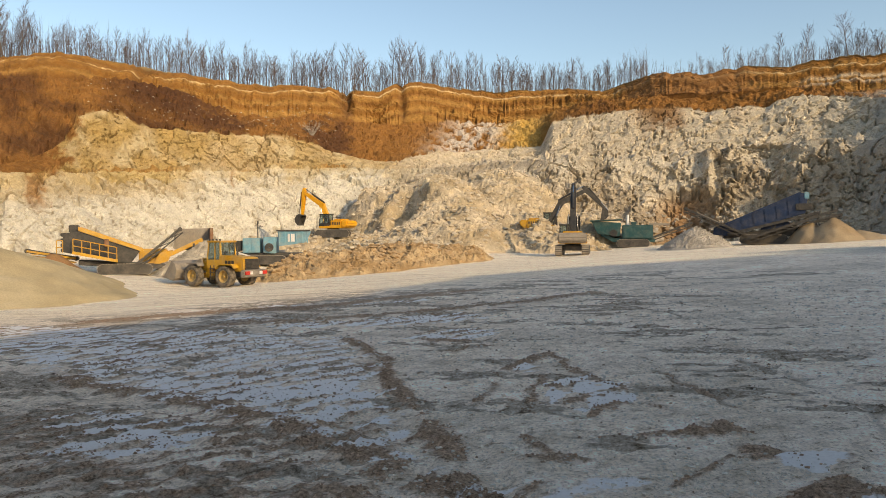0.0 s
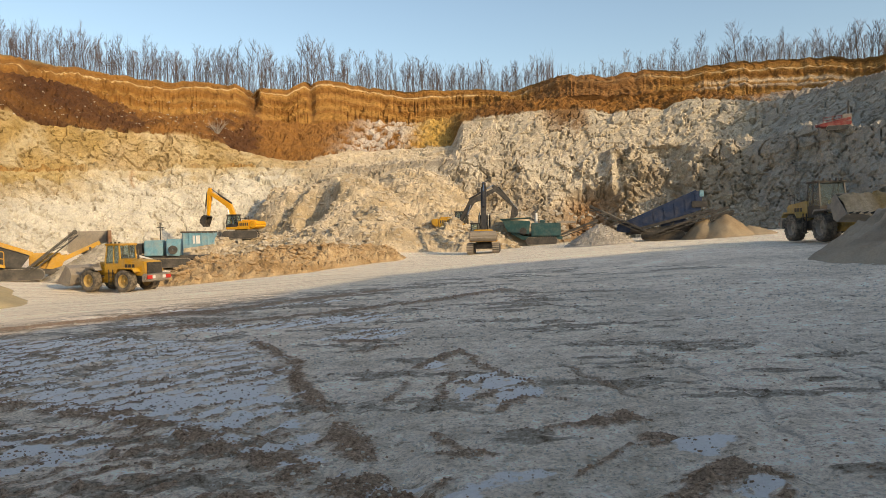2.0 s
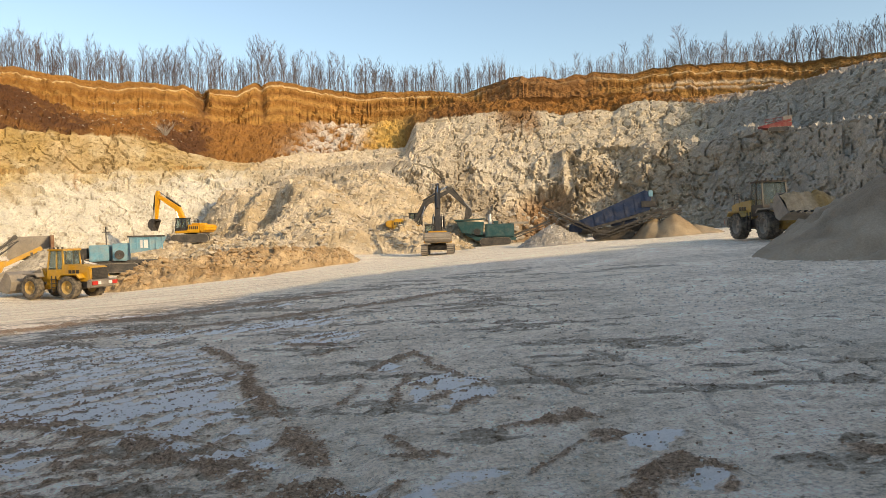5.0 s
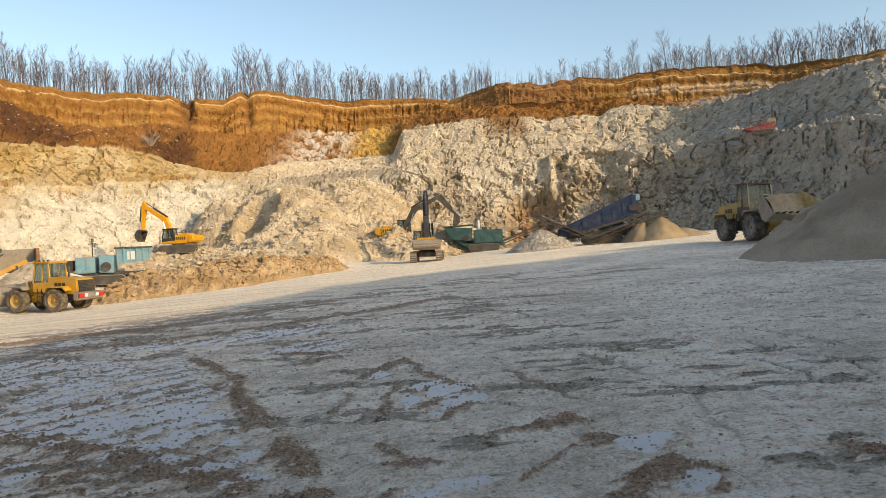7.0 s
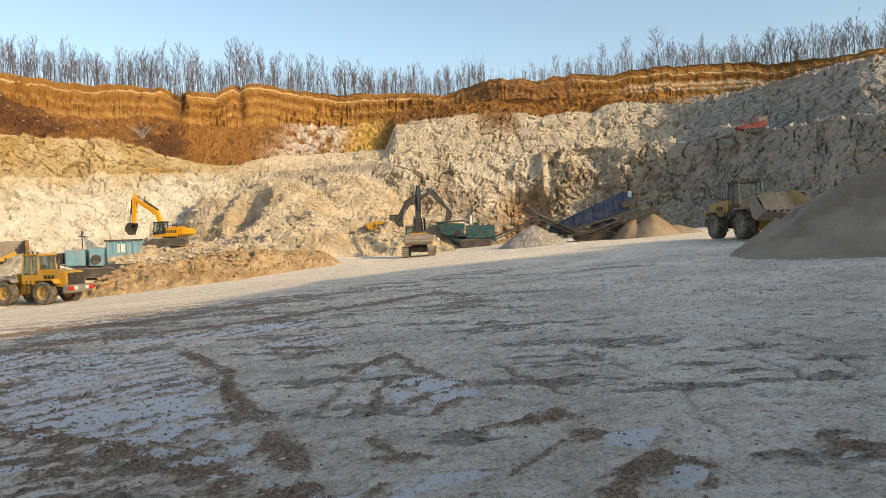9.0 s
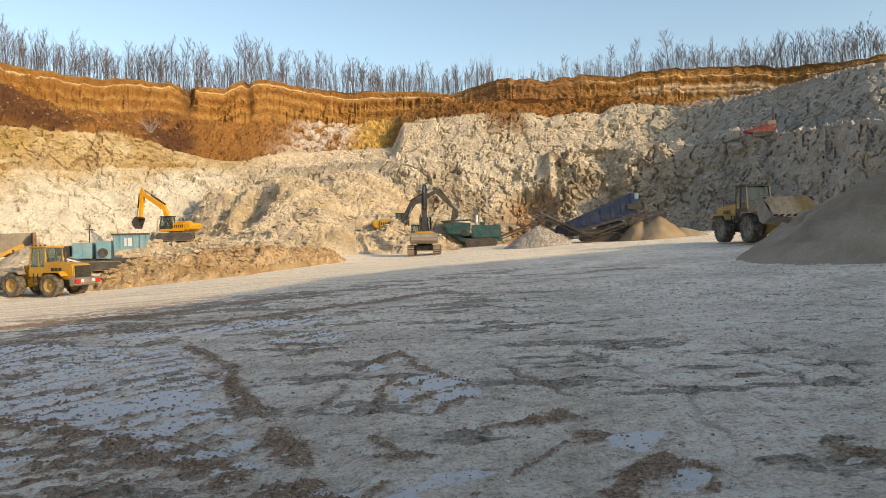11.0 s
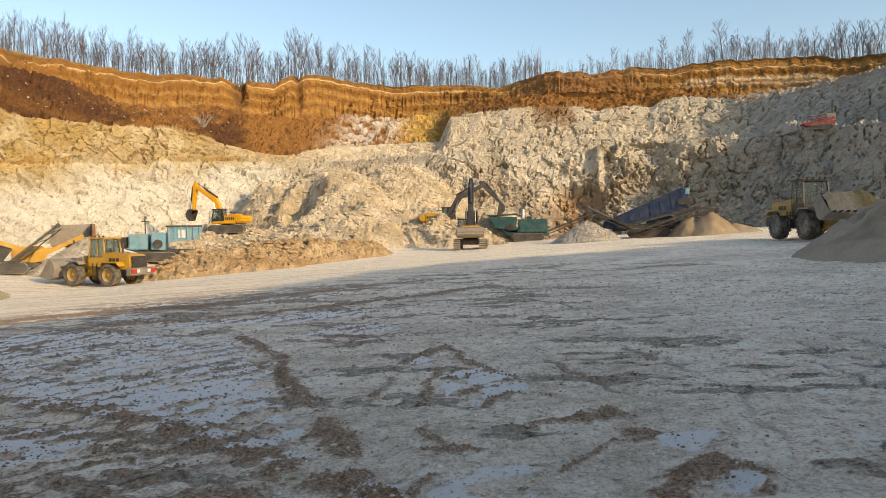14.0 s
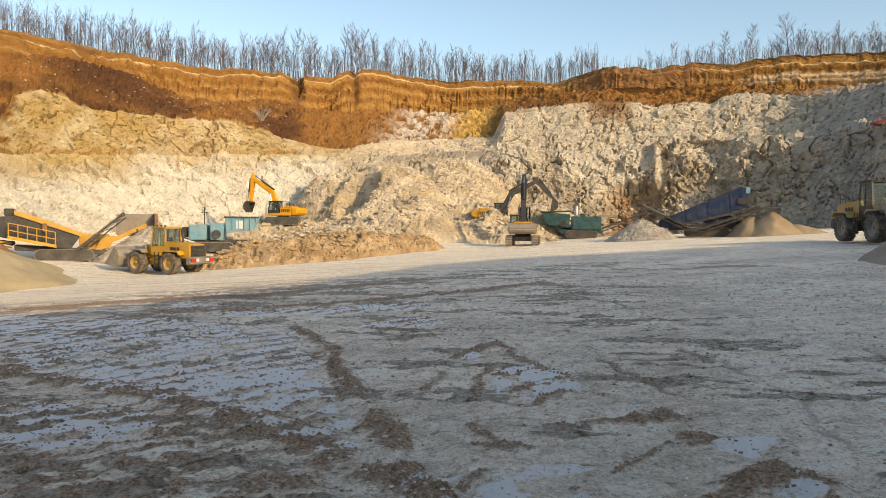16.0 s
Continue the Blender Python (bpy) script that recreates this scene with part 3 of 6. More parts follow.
disp = disp + face1 * smooth((AZD + 5) / 8) * (2.0 * (0.42 - butt) + 0.8 * (0.4 - np.abs(vnoise(S * 0.42 + 0.3 * fine, Z * 0.09, S * 0, 143))))
# a pale fin standing out of the face
disp = disp + 1.5 * np.exp(-(((AZD - 10.9) / 0.42) ** 2)) * smooth((f1 - 0.45) / 0.1) * face1
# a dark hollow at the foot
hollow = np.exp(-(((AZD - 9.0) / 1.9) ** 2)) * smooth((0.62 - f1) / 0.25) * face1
disp = disp - 2.6 * hollow
# soil cliff: flutes and ledges
flute = np.abs(vnoise(S * 1.1 + fine, Z * 0.16, S * 0, 151)) + 0.8 * np.abs(vnoise(S * 3.1, Z * 0.35, S * 0, 152))
strata_z = Z - top_z[None, :]
ledge = np.clip(np.sin(strata_z * 2.6 + 0.7 * vnoise(S * 0.1, S * 0, S * 0, 153)), -0.2, 1)
disp = disp + cliff * ((0.15 + 0.55 * smooth(0.4 + vnoise(S * 0.2, Z * 0.3, S * 0, 158))) * np.where(AZD > 4, 0.5, 1.0) * (0.5 - flute) * smooth((0.85 - fc) / 0.3) + 0.34 * ledge + 0.2 * rock_small + 0.12 * fine + 0.7 * vnoise(S * 0.12, Z * 0.05, S * 0, 154))
disp = disp + slope * (0.3 * fine + 0.5 * big + 0.4 * rock_small + 0.35 * rock_mid)
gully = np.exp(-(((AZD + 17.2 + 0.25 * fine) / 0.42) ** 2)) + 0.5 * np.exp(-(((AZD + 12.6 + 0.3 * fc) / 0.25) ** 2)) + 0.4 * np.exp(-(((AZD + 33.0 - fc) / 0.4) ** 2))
disp = disp - 1.6 * gully * (cliff | ((V >= 6) & (V < 6.4))) * smooth((fc - 0.1) / 0.3 + 10 * (V >= 6))
edge_fade = smooth((6.6 - V) / 0.8)
disp = disp * edge_fade
PX = (R + out_r * disp) * np.sin(A)
PY = (R + out_r * disp) * np.cos(A)
rim_wave = (0.28 * fbm(S * 0.12, S * 0, S * 0, 4, 161) + 0.22 * fbm(S * 0.9, S * 0, S * 0, 3, 163)) * smooth((V - 4.5) / 1.0) * far
PZ = Z + out_z * disp + rim_wave + bench * 0.35 * fine


def tone(c):
    return np.array(c)[None, None, :] + np.zeros(R.shape + (1,))


patchy = smooth(0.5 + 0.9 * fbm(S * 0.07, Z * 0.12, S * 0, 4, 171))
patchy2 = smooth(0.4 + 0.9 * fbm(S * 0.25, Z * 0.3, S * 0, 4, 172))
leftness = smooth((-9 - AZD) / 8)
# at the right, shade is toned into this lower face, darker than f2col
col = blend(tone((0.42, 0.355, 0.265)), tone((0.60, 0.53, 0.42)), patchy2)
tan = smooth(0.1 + 0.9 * fbm(S * 0.11, Z * 0.06, S * 0, 4, 173)) * smooth((AZD + 14) / 6) * smooth((17 - AZD) / 8) * smooth((0.75 - f1) / 0.4)
col = blend(col, tone((0.46, 0.30, 0.16)), 0.75 * tan * face1)
col = blend(col, blend(tone((0.67, 0.62, 0.515)), tone((0.54, 0.44, 0.285)), patchy * smooth((f1 - 0.5) / 0.3)), leftness * face1)
col = blend(col, tone((0.50, 0.36, 0.14)), leftness * face1 * smooth((f1 - 0.84 - 0.06 * fine) / 0.08) * (0.25 + 0.5 * patchy2))
# upper face: its paler tone at the right holds the sunlit look
f2col = blend(tone((0.60, 0.51, 0.38)), tone((0.41, 0.285, 0.115)), leftness * (0.5 + 0.5 * patchy))
f2col = blend(f2col, tone((0.56, 0.46, 0.29)), leftness * smooth(0.9 * fbm(WX * 0.35, WY * 0.35, Z * 0.35, 3, 191) - 0.1))
col = np.where((face2 | bench)[..., None], f2col, col)
col = blend(col, tone((0.42, 0.24, 0.08)), leftness * bench * patchy2)
soil = blend(tone((0.27, 0.13, 0.040)), tone((0.12, 0.055, 0.022)), smooth(0.2 + 0.8 * fbm(S * 0.09, Z * 0.15, S * 0, 4, 174)))
spill = smooth((-37.0 - AZD + 1.6 * fine) / 1.2) * smooth((V - 2.0 + 0.2 * fine) / 0.3) * smooth((4.2 - V) / 0.2)
col = blend(col, soil, spill)
col = np.where(slope[..., None], soil, col)
debris = np.exp(-(((AZD + 6.8 - 2.0 * (fs - 0.5)) / 2.6) ** 2)) * slope * smooth(0.6 + fine)
col = blend(col, tone((0.58, 0.53, 0.47)), np.clip(1.3 * debris, 0, 0.85))
col = blend(col, tone((0.56, 0.36, 0.10)), np.exp(-(((AZD + 3.1) / 1.7) ** 2)) * slope * 0.9)
spill_right = smooth(0.35 + 1.1 * fbm(S * 0.16, Z * 0.05, S * 0, 3, 190)) * smooth((AZD - 4) / 2) * smooth((14 - AZD) / 3) * smooth((V - 3.45 - 0.2 * fine) / 0.3) * (face2 | slope)
col = blend(col, soil, 0.9 * spill_right)
wet = smooth(0.15 + fbm(S * 0.2, Z * 0.3, S * 0, 4, 175)) * slope * smooth((-15 - AZD) / 5)
heavy = smooth(1.5 - 1.4 * np.hypot((AZD + 28.8 + 4 * (fs - 0.5)) / 4.2, (fs - 0.45) / 0.5) + 0.5 * fine) + smooth(1.4 - 1.4 * np.hypot((AZD + 19.0) / 2.6, (fs - 0.45) / 0.55) + 0.5 * fine)
col = blend(col, tone((0.10, 0.047, 0.024)), np.clip(0.8 * wet + 0.9 * heavy * slope, 0, 0.92))
band = np.sin(strata_z * 3.3 + 1.2 * vnoise(S * 0.06, S * 0, S * 0, 176)) * 0.5 + 0.5
soilcliff = blend(tone((0.26, 0.125, 0.034)), tone((0.37, 0.205, 0.066)), band)
pale_band = np.exp(-(((strata_z + 1.15 + 0.3 * vnoise(S * 0.05, S * 0, S * 0, 177)) / 0.15) ** 2))
soilcliff = blend(soilcliff, tone((0.66, 0.50, 0.28)), 0.9 * pale_band)
dark_band = np.exp(-(((strata_z + 0.8 + 0.3 * vnoise(S * 0.05, S * 0, S * 0, 177)) / 0.12) ** 2)) + np.exp(-(((strata_z + 2.2 + 0.4 * vnoise(S * 0.04, S * 0, S * 0, 179)) / 0.12) ** 2))
soilcliff = blend(soilcliff, tone((0.22, 0.11, 0.04)), np.clip(0.7 * dark_band, 0, 1))
white_band = smooth((AZD - 16) / 3) * (np.exp(-(((strata_z + 3.0) / 0.28) ** 2)) + np.exp(-(((strata_z + 4.1) / 0.2) ** 2)))
soilcliff = blend(soilcliff, tone((0.66, 0.56, 0.42)), np.clip(0.65 * white_band, 0, 1))
soilcliff = blend(soilcliff, tone((0.15, 0.08, 0.035)), smooth((strata_z + 0.45 + 0.45 * fine) / 0.3) * 0.6 * patchy2)
# the dark of the gully recesses is put into the colour as well
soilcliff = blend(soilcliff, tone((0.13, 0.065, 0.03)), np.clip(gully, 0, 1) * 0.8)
stain = smooth((AZD - 3) / 2) * smooth((16 - AZD) / 4) * smooth(0.7 + fbm(S * 0.15, Z * 0.2, S * 0, 3, 178))
soilcliff = blend(soilcliff, tone((0.25, 0.125, 0.05)), 0.85 * stain)
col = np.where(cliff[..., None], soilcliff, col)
col = np.where((V >= 6)[..., None], blend(tone((0.20, 0.145, 0.075)), tone((0.36, 0.28, 0.16)), patchy2), col)
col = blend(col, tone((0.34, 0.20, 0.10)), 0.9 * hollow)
rust = np.exp(-(((AZD + 39.2 + 0.5 * fine) / 0.5) ** 2)) * smooth((f1 - 0.42) / 0.3) + 0.8 * np.exp(-(((AZD + 26.0 + 0.1 * fine) / 0.12) ** 2)) * smooth((f1 - 0.7) / 0.1)
col = blend(col, tone((0.33, 0.17, 0.06)), np.clip(0.85 * rust * face1, 0, 1))
col = blend(col, tone((0.30, 0.22, 0.12)), 0.45 * fissure)
# grey rubble and rock at the right, with the wall's shade put into the tone
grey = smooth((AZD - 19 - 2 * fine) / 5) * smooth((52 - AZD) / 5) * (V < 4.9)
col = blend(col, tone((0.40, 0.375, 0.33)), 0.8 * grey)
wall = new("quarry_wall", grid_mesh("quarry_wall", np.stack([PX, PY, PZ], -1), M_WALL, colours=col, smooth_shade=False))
tagged(wall, "stepped quarry face of white limestone under banded ochre soil", "quarry wall", kind="structure")

# ---- heaps ----
def heap_mesh(name, bumps, box, step, material, colours, rough_amp, rough_scale, seed, blocky=0.0, pits=()):
    """A heap on the floor: the highest of several cones, roughened. bumps: x, y, height, radius x, radius y, turn, sharpness."""
    x0, y0, x1, y1 = box
    X, Y = np.meshgrid(np.arange(x0, x1, step), np.arange(y0, y1, step))
    wob_x, wob_y = X + 0.08 * rough_scale * fbm(X / rough_scale, Y / rough_scale, X * 0, 3, seed), Y + 0.08 * rough_scale * fbm(X / rough_scale, Y / rough_scale, X * 0 + 5, 3, seed + 7)
    H = np.full(X.shape, -0.4)
    for cx, cy, h, ra, rb, tn, sharp in bumps:
        c, s = math.cos(radians(tn)), math.sin(radians(tn))
        u, v = ((wob_x - cx) * c + (wob_y - cy) * s) / ra, (-(wob_x - cx) * s + (wob_y - cy) * c) / rb
        d = np.hypot(u, v)
        cone = np.where(sharp > 0.5, 1 - np.sqrt(d * d + 0.01), 1 - d * d)
        H = np.maximum(H, h * np.clip(cone, -0.3, 1))
    for cx, cy, depth, ra, rb in pits:
        H = np.where(H > 0.4, np.maximum(H - depth * smooth(1.6 - 1.4 * np.hypot((wob_x - cx) / ra, (wob_y - cy) / rb)), 0.4), H)
    body = smooth((H + 0.25) / 0.6)
    n = fbm(X / rough_scale, Y / rough_scale, H / rough_scale, 5, seed + 20, 0.6)
    d1, d2, own = cells(X / rough_scale * 1.4, Y / rough_scale * 1.4, X * 0 + 0.3, seed + 30)
    if blocky:
        n = 0.45 * n + blocky * (1.2 * facets(X / rough_scale, Y / rough_scale, H / rough_scale, seed + 50) + 0.8 * facets(X / rough_scale * 2.6, Y / rough_scale * 2.6, H / rough_scale * 2, seed + 60) + 0.45 * facets(X / rough_scale * 5.5, Y / rough_scale * 5.5, H / rough_scale * 4, seed + 70))
    H = H + body * rough_amp * n
    Zs = floor_z(X, Y) + np.where(H < 0, H * 0.5 - 0.05, H)
    k = smooth(0.5 + 0.8 * fbm(X / rough_scale / 2.5, Y / rough_scale / 2.5, H / rough_scale, 4, seed + 40))
    a, b = np.array(colours[0]), np.array(colours[1])
    C = a[None, None] + (b - a)[None, None] * k[..., None]
    if blocky:
        C = C * (0.85 + 0.3 * own[..., None])
    return grid_mesh(name, np.stack([X, Y, Zs], -1), material, colours=C, smooth_shade=not blocky)


def heap(name, label, category, *args, **kw):
    return tagged(new(name, heap_mesh(name, *args, **kw)), label, category)


heap("rubble_mound", "large mound of blasted cream limestone rubble below the wall", "rubble mound",
     [(-25, 78, 1.95, 10, 9, 20, 0), (-23.5, 91, 7.6, 6.5, 9, 20, 0), (-16, 88, 8.4, 10, 13, 30, 0), (-7, 95, 9.5, 12, 12, 0, 0), (-12, 77, 4.2, 9, 8, 20, 0), (-4, 83, 4.0, 7, 9, 0, 0), (-17, 70, 1.7, 9, 6, 35, 0), (-30, 70, 1.6, 7, 6, 0, 0), (-1, 79, 2.3, 6, 5, 0, 0), (3, 91, 4.2, 7, 8, 0, 0)],
     (-42, 58, 13, 108), 0.22, M_HEAP, [(0.46, 0.36, 0.225), (0.60, 0.50, 0.36)], 0.36, 1.5, 201, blocky=1.0, pits=[(-18.3, 82.5, 3.4, 2.6, 3.6), (-13.5, 75.5, 2.0, 3.2, 2.4), (-5.5, 79.0, 1.6, 2.6, 2.2)])
heap("soil_heap", "long lumpy heap of brown clayey soil beside the haul road", "soil heap",
     [(-16, 52.5, 1.6, 5.5, 3.4, 42, 0), (-12.5, 56, 1.5, 5, 3.0, 40, 0), (-9.5, 59.5, 1.2, 4.5, 2.4, 40, 0), (-19, 50, 1.1, 4, 2.6, 30, 0), (-14.5, 58, 1.7, 6, 3.4, 40, 0), (-20, 54, 1.5, 4, 3, 40, 0)],
     (-26, 44, -3, 66), 0.16, M_HEAP, [(0.38, 0.25, 0.125), (0.52, 0.38, 0.22)], 0.36, 1.0, 221, blocky=1.0)
heap("sand_pile", "broad pale yellow sand pile beside the screener", "sand pile",
     [(-31.2, 35.2, 3.1, 7.2, 6.6, 30, 1), (-36, 40, 2.8, 8, 7, 0, 1)], (-48, 22, -17, 50), 0.25, M_SAND, [(0.48, 0.38, 0.22), (0.56, 0.46, 0.29)], 0.12, 2.0, 231)
heap("gravel_pile", "grey gravel cone under the discharge conveyor", "gravel pile",
     [(-27.6, 52.5, 3.2, 4.6, 4.2, 0, 1)], (-34, 46, -21, 59), 0.14, M_GRAVEL, [(0.42, 0.36, 0.27), (0.56, 0.49, 0.38)], 0.10, 0.45, 241, blocky=1.0)
heap("gravel_pile", "pale gravel cone in front of the crushers", "gravel pile",
     [(11.8, 67.5, 2.15, 3.4, 3.3, 0, 1)], (5, 60, 19, 73), 0.14, M_GRAVEL, [(0.38, 0.34, 0.28), (0.52, 0.47, 0.40)], 0.10, 0.45, 251, blocky=1.0)
heap("sand_pile", "brown sand heap under the screener conveyor", "sand pile",
     [(23.0, 66.2, 2.3, 2.5, 2.4, 0, 1), (21.4, 67.2, 2.0, 2.2, 2.2, 0, 1), (25.4, 67.5, 1.1, 2.6, 2.4, 0, 1)], (15, 60, 31, 73), 0.16, M_SAND, [(0.30, 0.22, 0.135), (0.40, 0.31, 0.20)], 0.15, 1.4, 261)
heap("sand_pile", "big grey crushed-sand pile in the shade", "sand pile",
     [(21.4, 29.0, 4.1, 7.4, 7.0, 0, 1), (26, 31, 4.7, 8, 8, 0, 1), (22.0, 33, 3.6, 6.4, 5.5, 20, 1)], (8, 17, 38, 43), 0.16, M_SAND, [(0.32, 0.245, 0.17), (0.43, 0.345, 0.25)], 0.30, 1.3, 271)
heap("soil_heap", "small rust-brown soil heap behind the pale sand", "soil heap",
     [(-35.0, 44.2, 2.0, 2.8, 2.6, 0, 1)], (-40, 39, -30, 49), 0.2, M_SAND, [(0.30, 0.16, 0.07), (0.36, 0.20, 0.09)], 0.1, 1.2, 281)

# ---- building blocks for things ----
def part(name, bm, material, parent=None, label="", shade=False):
    """Links a bmesh as one mesh object, under a thing or under a part."""
    me = bpy.data.meshes.new(name)
    bm.normal_update()
    for f in bm.faces:
        f.smooth = shade
    bm.to_mesh(me)
    bm.free()
    me.materials.append(material)
    ob = new(name, me)
    if parent:
        ob.parent = parent
    return tagged(ob, label) if label else ob


def thing(name, m, label, category, group=""):
    ob = new(name)
    ob.empty_display_size = 0.3
    ob.matrix_world = m
    return tagged(ob, label, category, group)


def quad_solid(bm, ring_a, ring_b):
    """A solid between two rings of the same count."""
    a, b = [bm.verts.new(p) for p in ring_a], [bm.verts.new(p) for p in ring_b]
    n = len(a)
    bm.faces.new(a[::-1]), bm.faces.new(b)
    for i in range(n):
        bm.faces.new((a[i], a[(i + 1) % n], b[(i + 1) % n], b[i]))


def prism(profile, y0, y1, bm=None, bevel=0.0):
    """A profile in x and z, drawn out from y0 to y1."""
    bm = bm or bmesh.new()
    one = bmesh.new()
    quad_solid(one, [(x, y0, z) for x, z in profile], [(x, y1, z) for x, z in profile])
    bmesh.ops.recalc_face_normals(one, faces=one.faces)
    if bevel:
        bmesh.ops.bevel(one, geom=list(one.edges), offset=bevel, segments=2, affect="EDGES", clamp_overlap=True)
    return merge(bm, one)


def merge(bm, one):
    me = bpy.data.meshes.new("scrap")
    one.to_mesh(me)
    one.free()
    bm.from_mesh(me)
    bpy.data.meshes.remove(me)
    return bm


def block(x0, y0, z0, x1, y1, z1, bm=None, bevel=0.0):
    return prism([(x0, z0), (x1, z0), (x1, z1), (x0, z1)], y0, y1, bm, bevel)


def tube(p, q, r0, r1=None, seg=10, bm=None):
    bm = bm or bmesh.new()
    p, q = Vector(p), Vector(q)
    r1 = r0 if r1 is None else r1
    way = (q - p).normalized()
    side = way.orthogonal().normalized()
    up = way.cross(side)
    ring = lambda c, r: [c + (side * math.cos(a) + up * math.sin(a)) * r for a in (2 * math.pi * k / seg for k in range(seg))]
    quad_solid(bm, ring(p, r0)[::-1], ring(q, r1)[::-1])
    return bm


def bar(p, q, w, h, bm=None, up=(0, 0, 1)):
    """A square-cut bar of width w (across) and height h from p to q."""
    bm = bm or bmesh.new()
    p, q = Vector(p), Vector(q)
    way = (q - p).normalized()
    side = way.cross(Vector(up))
    side = side.normalized() if side.length > 1e-4 else Vector((0, 1, 0))
    top = side.cross(way).normalized()
    ring = lambda c: [c + side * (a * w / 2) + top * (b * h / 2) for a, b in ((-1, -1), (1, -1), (1, 1), (-1, 1))]
    quad_solid(bm, ring(p), ring(q))
    return bm


def lathe(profile, seg, bm=None, centre=(0, 0, 0)):
    """Turns a closed profile of (radius, y) about the y axis."""
    bm = bm or bmesh.new()
    rings = []
    for k in range(seg):
        a = 2 * math.pi * k / seg
        rings.append([bm.verts.new((centre[0] + r * math.cos(a), centre[1] + y, centre[2] + r * math.sin(a))) for r, y in profile])
    n = len(profile)
    for k in range(seg):
        a, b = rings[k], rings[(k + 1) % seg]
        for i in range(n):
            bm.faces.new((a[i], a[(i + 1) % n], b[(i + 1) % n], b[i]))
    bmesh.ops.recalc_face_normals(bm, faces=bm.faces)
    return bm


M_YELLOW = surface("yellow_paint", (0.52, 0.27, 0.012), (0.66, 0.36, 0.02), 1.2, 0.45, 0.1, 0.005, dust=DUST, dust_amount=0.35)
M_BRIGHT = surface("amber_paint", (0.78, 0.36, 0.008), (0.85, 0.42, 0.012), 1.0, 0.35, 0.05, 0.004, dust=DUST, dust_amount=0.12)
M_FADED = surface("faded_yellow_paint", (0.36, 0.23, 0.06), (0.52, 0.33, 0.07), 1.4, 0.6, 0.15, 0.006, dust=DUST, dust_amount=0.6)
M_BLACK = surface("black_paint", (0.02, 0.02, 0.02), (0.045, 0.04, 0.036), 1.5, 0.5, 0.1, 0.005, dust=DUST, dust_amount=0.1)
M_DARKSTEEL = surface("dark_steel", (0.035, 0.033, 0.032), (0.08, 0.072, 0.062), 1.5, 0.6, 0.2, 0.01, 0.2, DUST, 0.15)
M_GREYSTEEL = surface("dusty_grey_steel", (0.22, 0.19, 0.16), (0.34, 0.30, 0.25), 1.2, 0.7, 0.2, 0.01, 0.1, DUST, 0.5)
M_RUST = surface("rusty_steel", (0.17, 0.075, 0.035), (0.28, 0.15, 0.08), 1.5, 0.85, 0.3, 0.01, 0.0, DUST, 0.3)
M_TYRE = surface("tyre_rubber", (0.045, 0.04, 0.036), (0.10, 0.085, 0.07), 2.0, 0.85, 0.3, 0.01, dust=DUST, dust_amount=0.55)
M_TEAL = surface("teal_paint", (0.008, 0.055, 0.06), (0.015, 0.085, 0.09), 1.0, 0.5, 0.1, 0.005, dust=DUST, dust_amount=0.15)
M_AQUA = surface("weathered_aqua_paint", (0.11, 0.28, 0.37), (0.19, 0.40, 0.49), 1.0, 0.6, 0.1, 0.005, dust=DUST, dust_amount=0.4)
M_BLUE = surface("blue_paint", (0.007, 0.02, 0.06), (0.012, 0.032, 0.09), 1.0, 0.45, 0.1, 0.005, dust=DUST, dust_amount=0.12)
M_RED = surface("red_paint", (0.20, 0.022, 0.02), (0.30, 0.04, 0.03), 1.2, 0.5, 0.1, 0.005, dust=DUST, dust_amount=0.3)
M_WHITE = surface("white_paint", (0.68, 0.66, 0.62), (0.78, 0.76, 0.72), 1.5, 0.5, 0.1, 0.004, dust=DUST, dust_amount=0.25)
M_BELT = surface("conveyor_rubber", (0.03, 0.028, 0.026), (0.07, 0.06, 0.05), 2.0, 0.8, 0.2, 0.006, dust=DUST, dust_amount=0.2)
M_CHROME, _nt, _b = node_mat("chrome_rod")
_b.inputs["Base Color"].default_value, _b.inputs["Metallic"].default_value, _b.inputs["Roughness"].default_value = (0.6, 0.6, 0.6, 1), 1.0, 0.2
M_GLASS, _nt, _b = node_mat("cab_glass")
_b.inputs["Base Color"].default_value, _b.inputs["Roughness"].default_value = (0.55, 0.65, 0.66, 1), 0.06
_b.inputs["Transmission Weight"].default_value, _b.inputs["IOR"].default_value = 0.92, 1.2
M_LAMP, _nt, _b = node_mat("tail_lamp_red")
_b.inputs["Base Color"].default_value, _b.inputs["Roughness"].default_value = (0.5, 0.03, 0.02, 1), 0.3


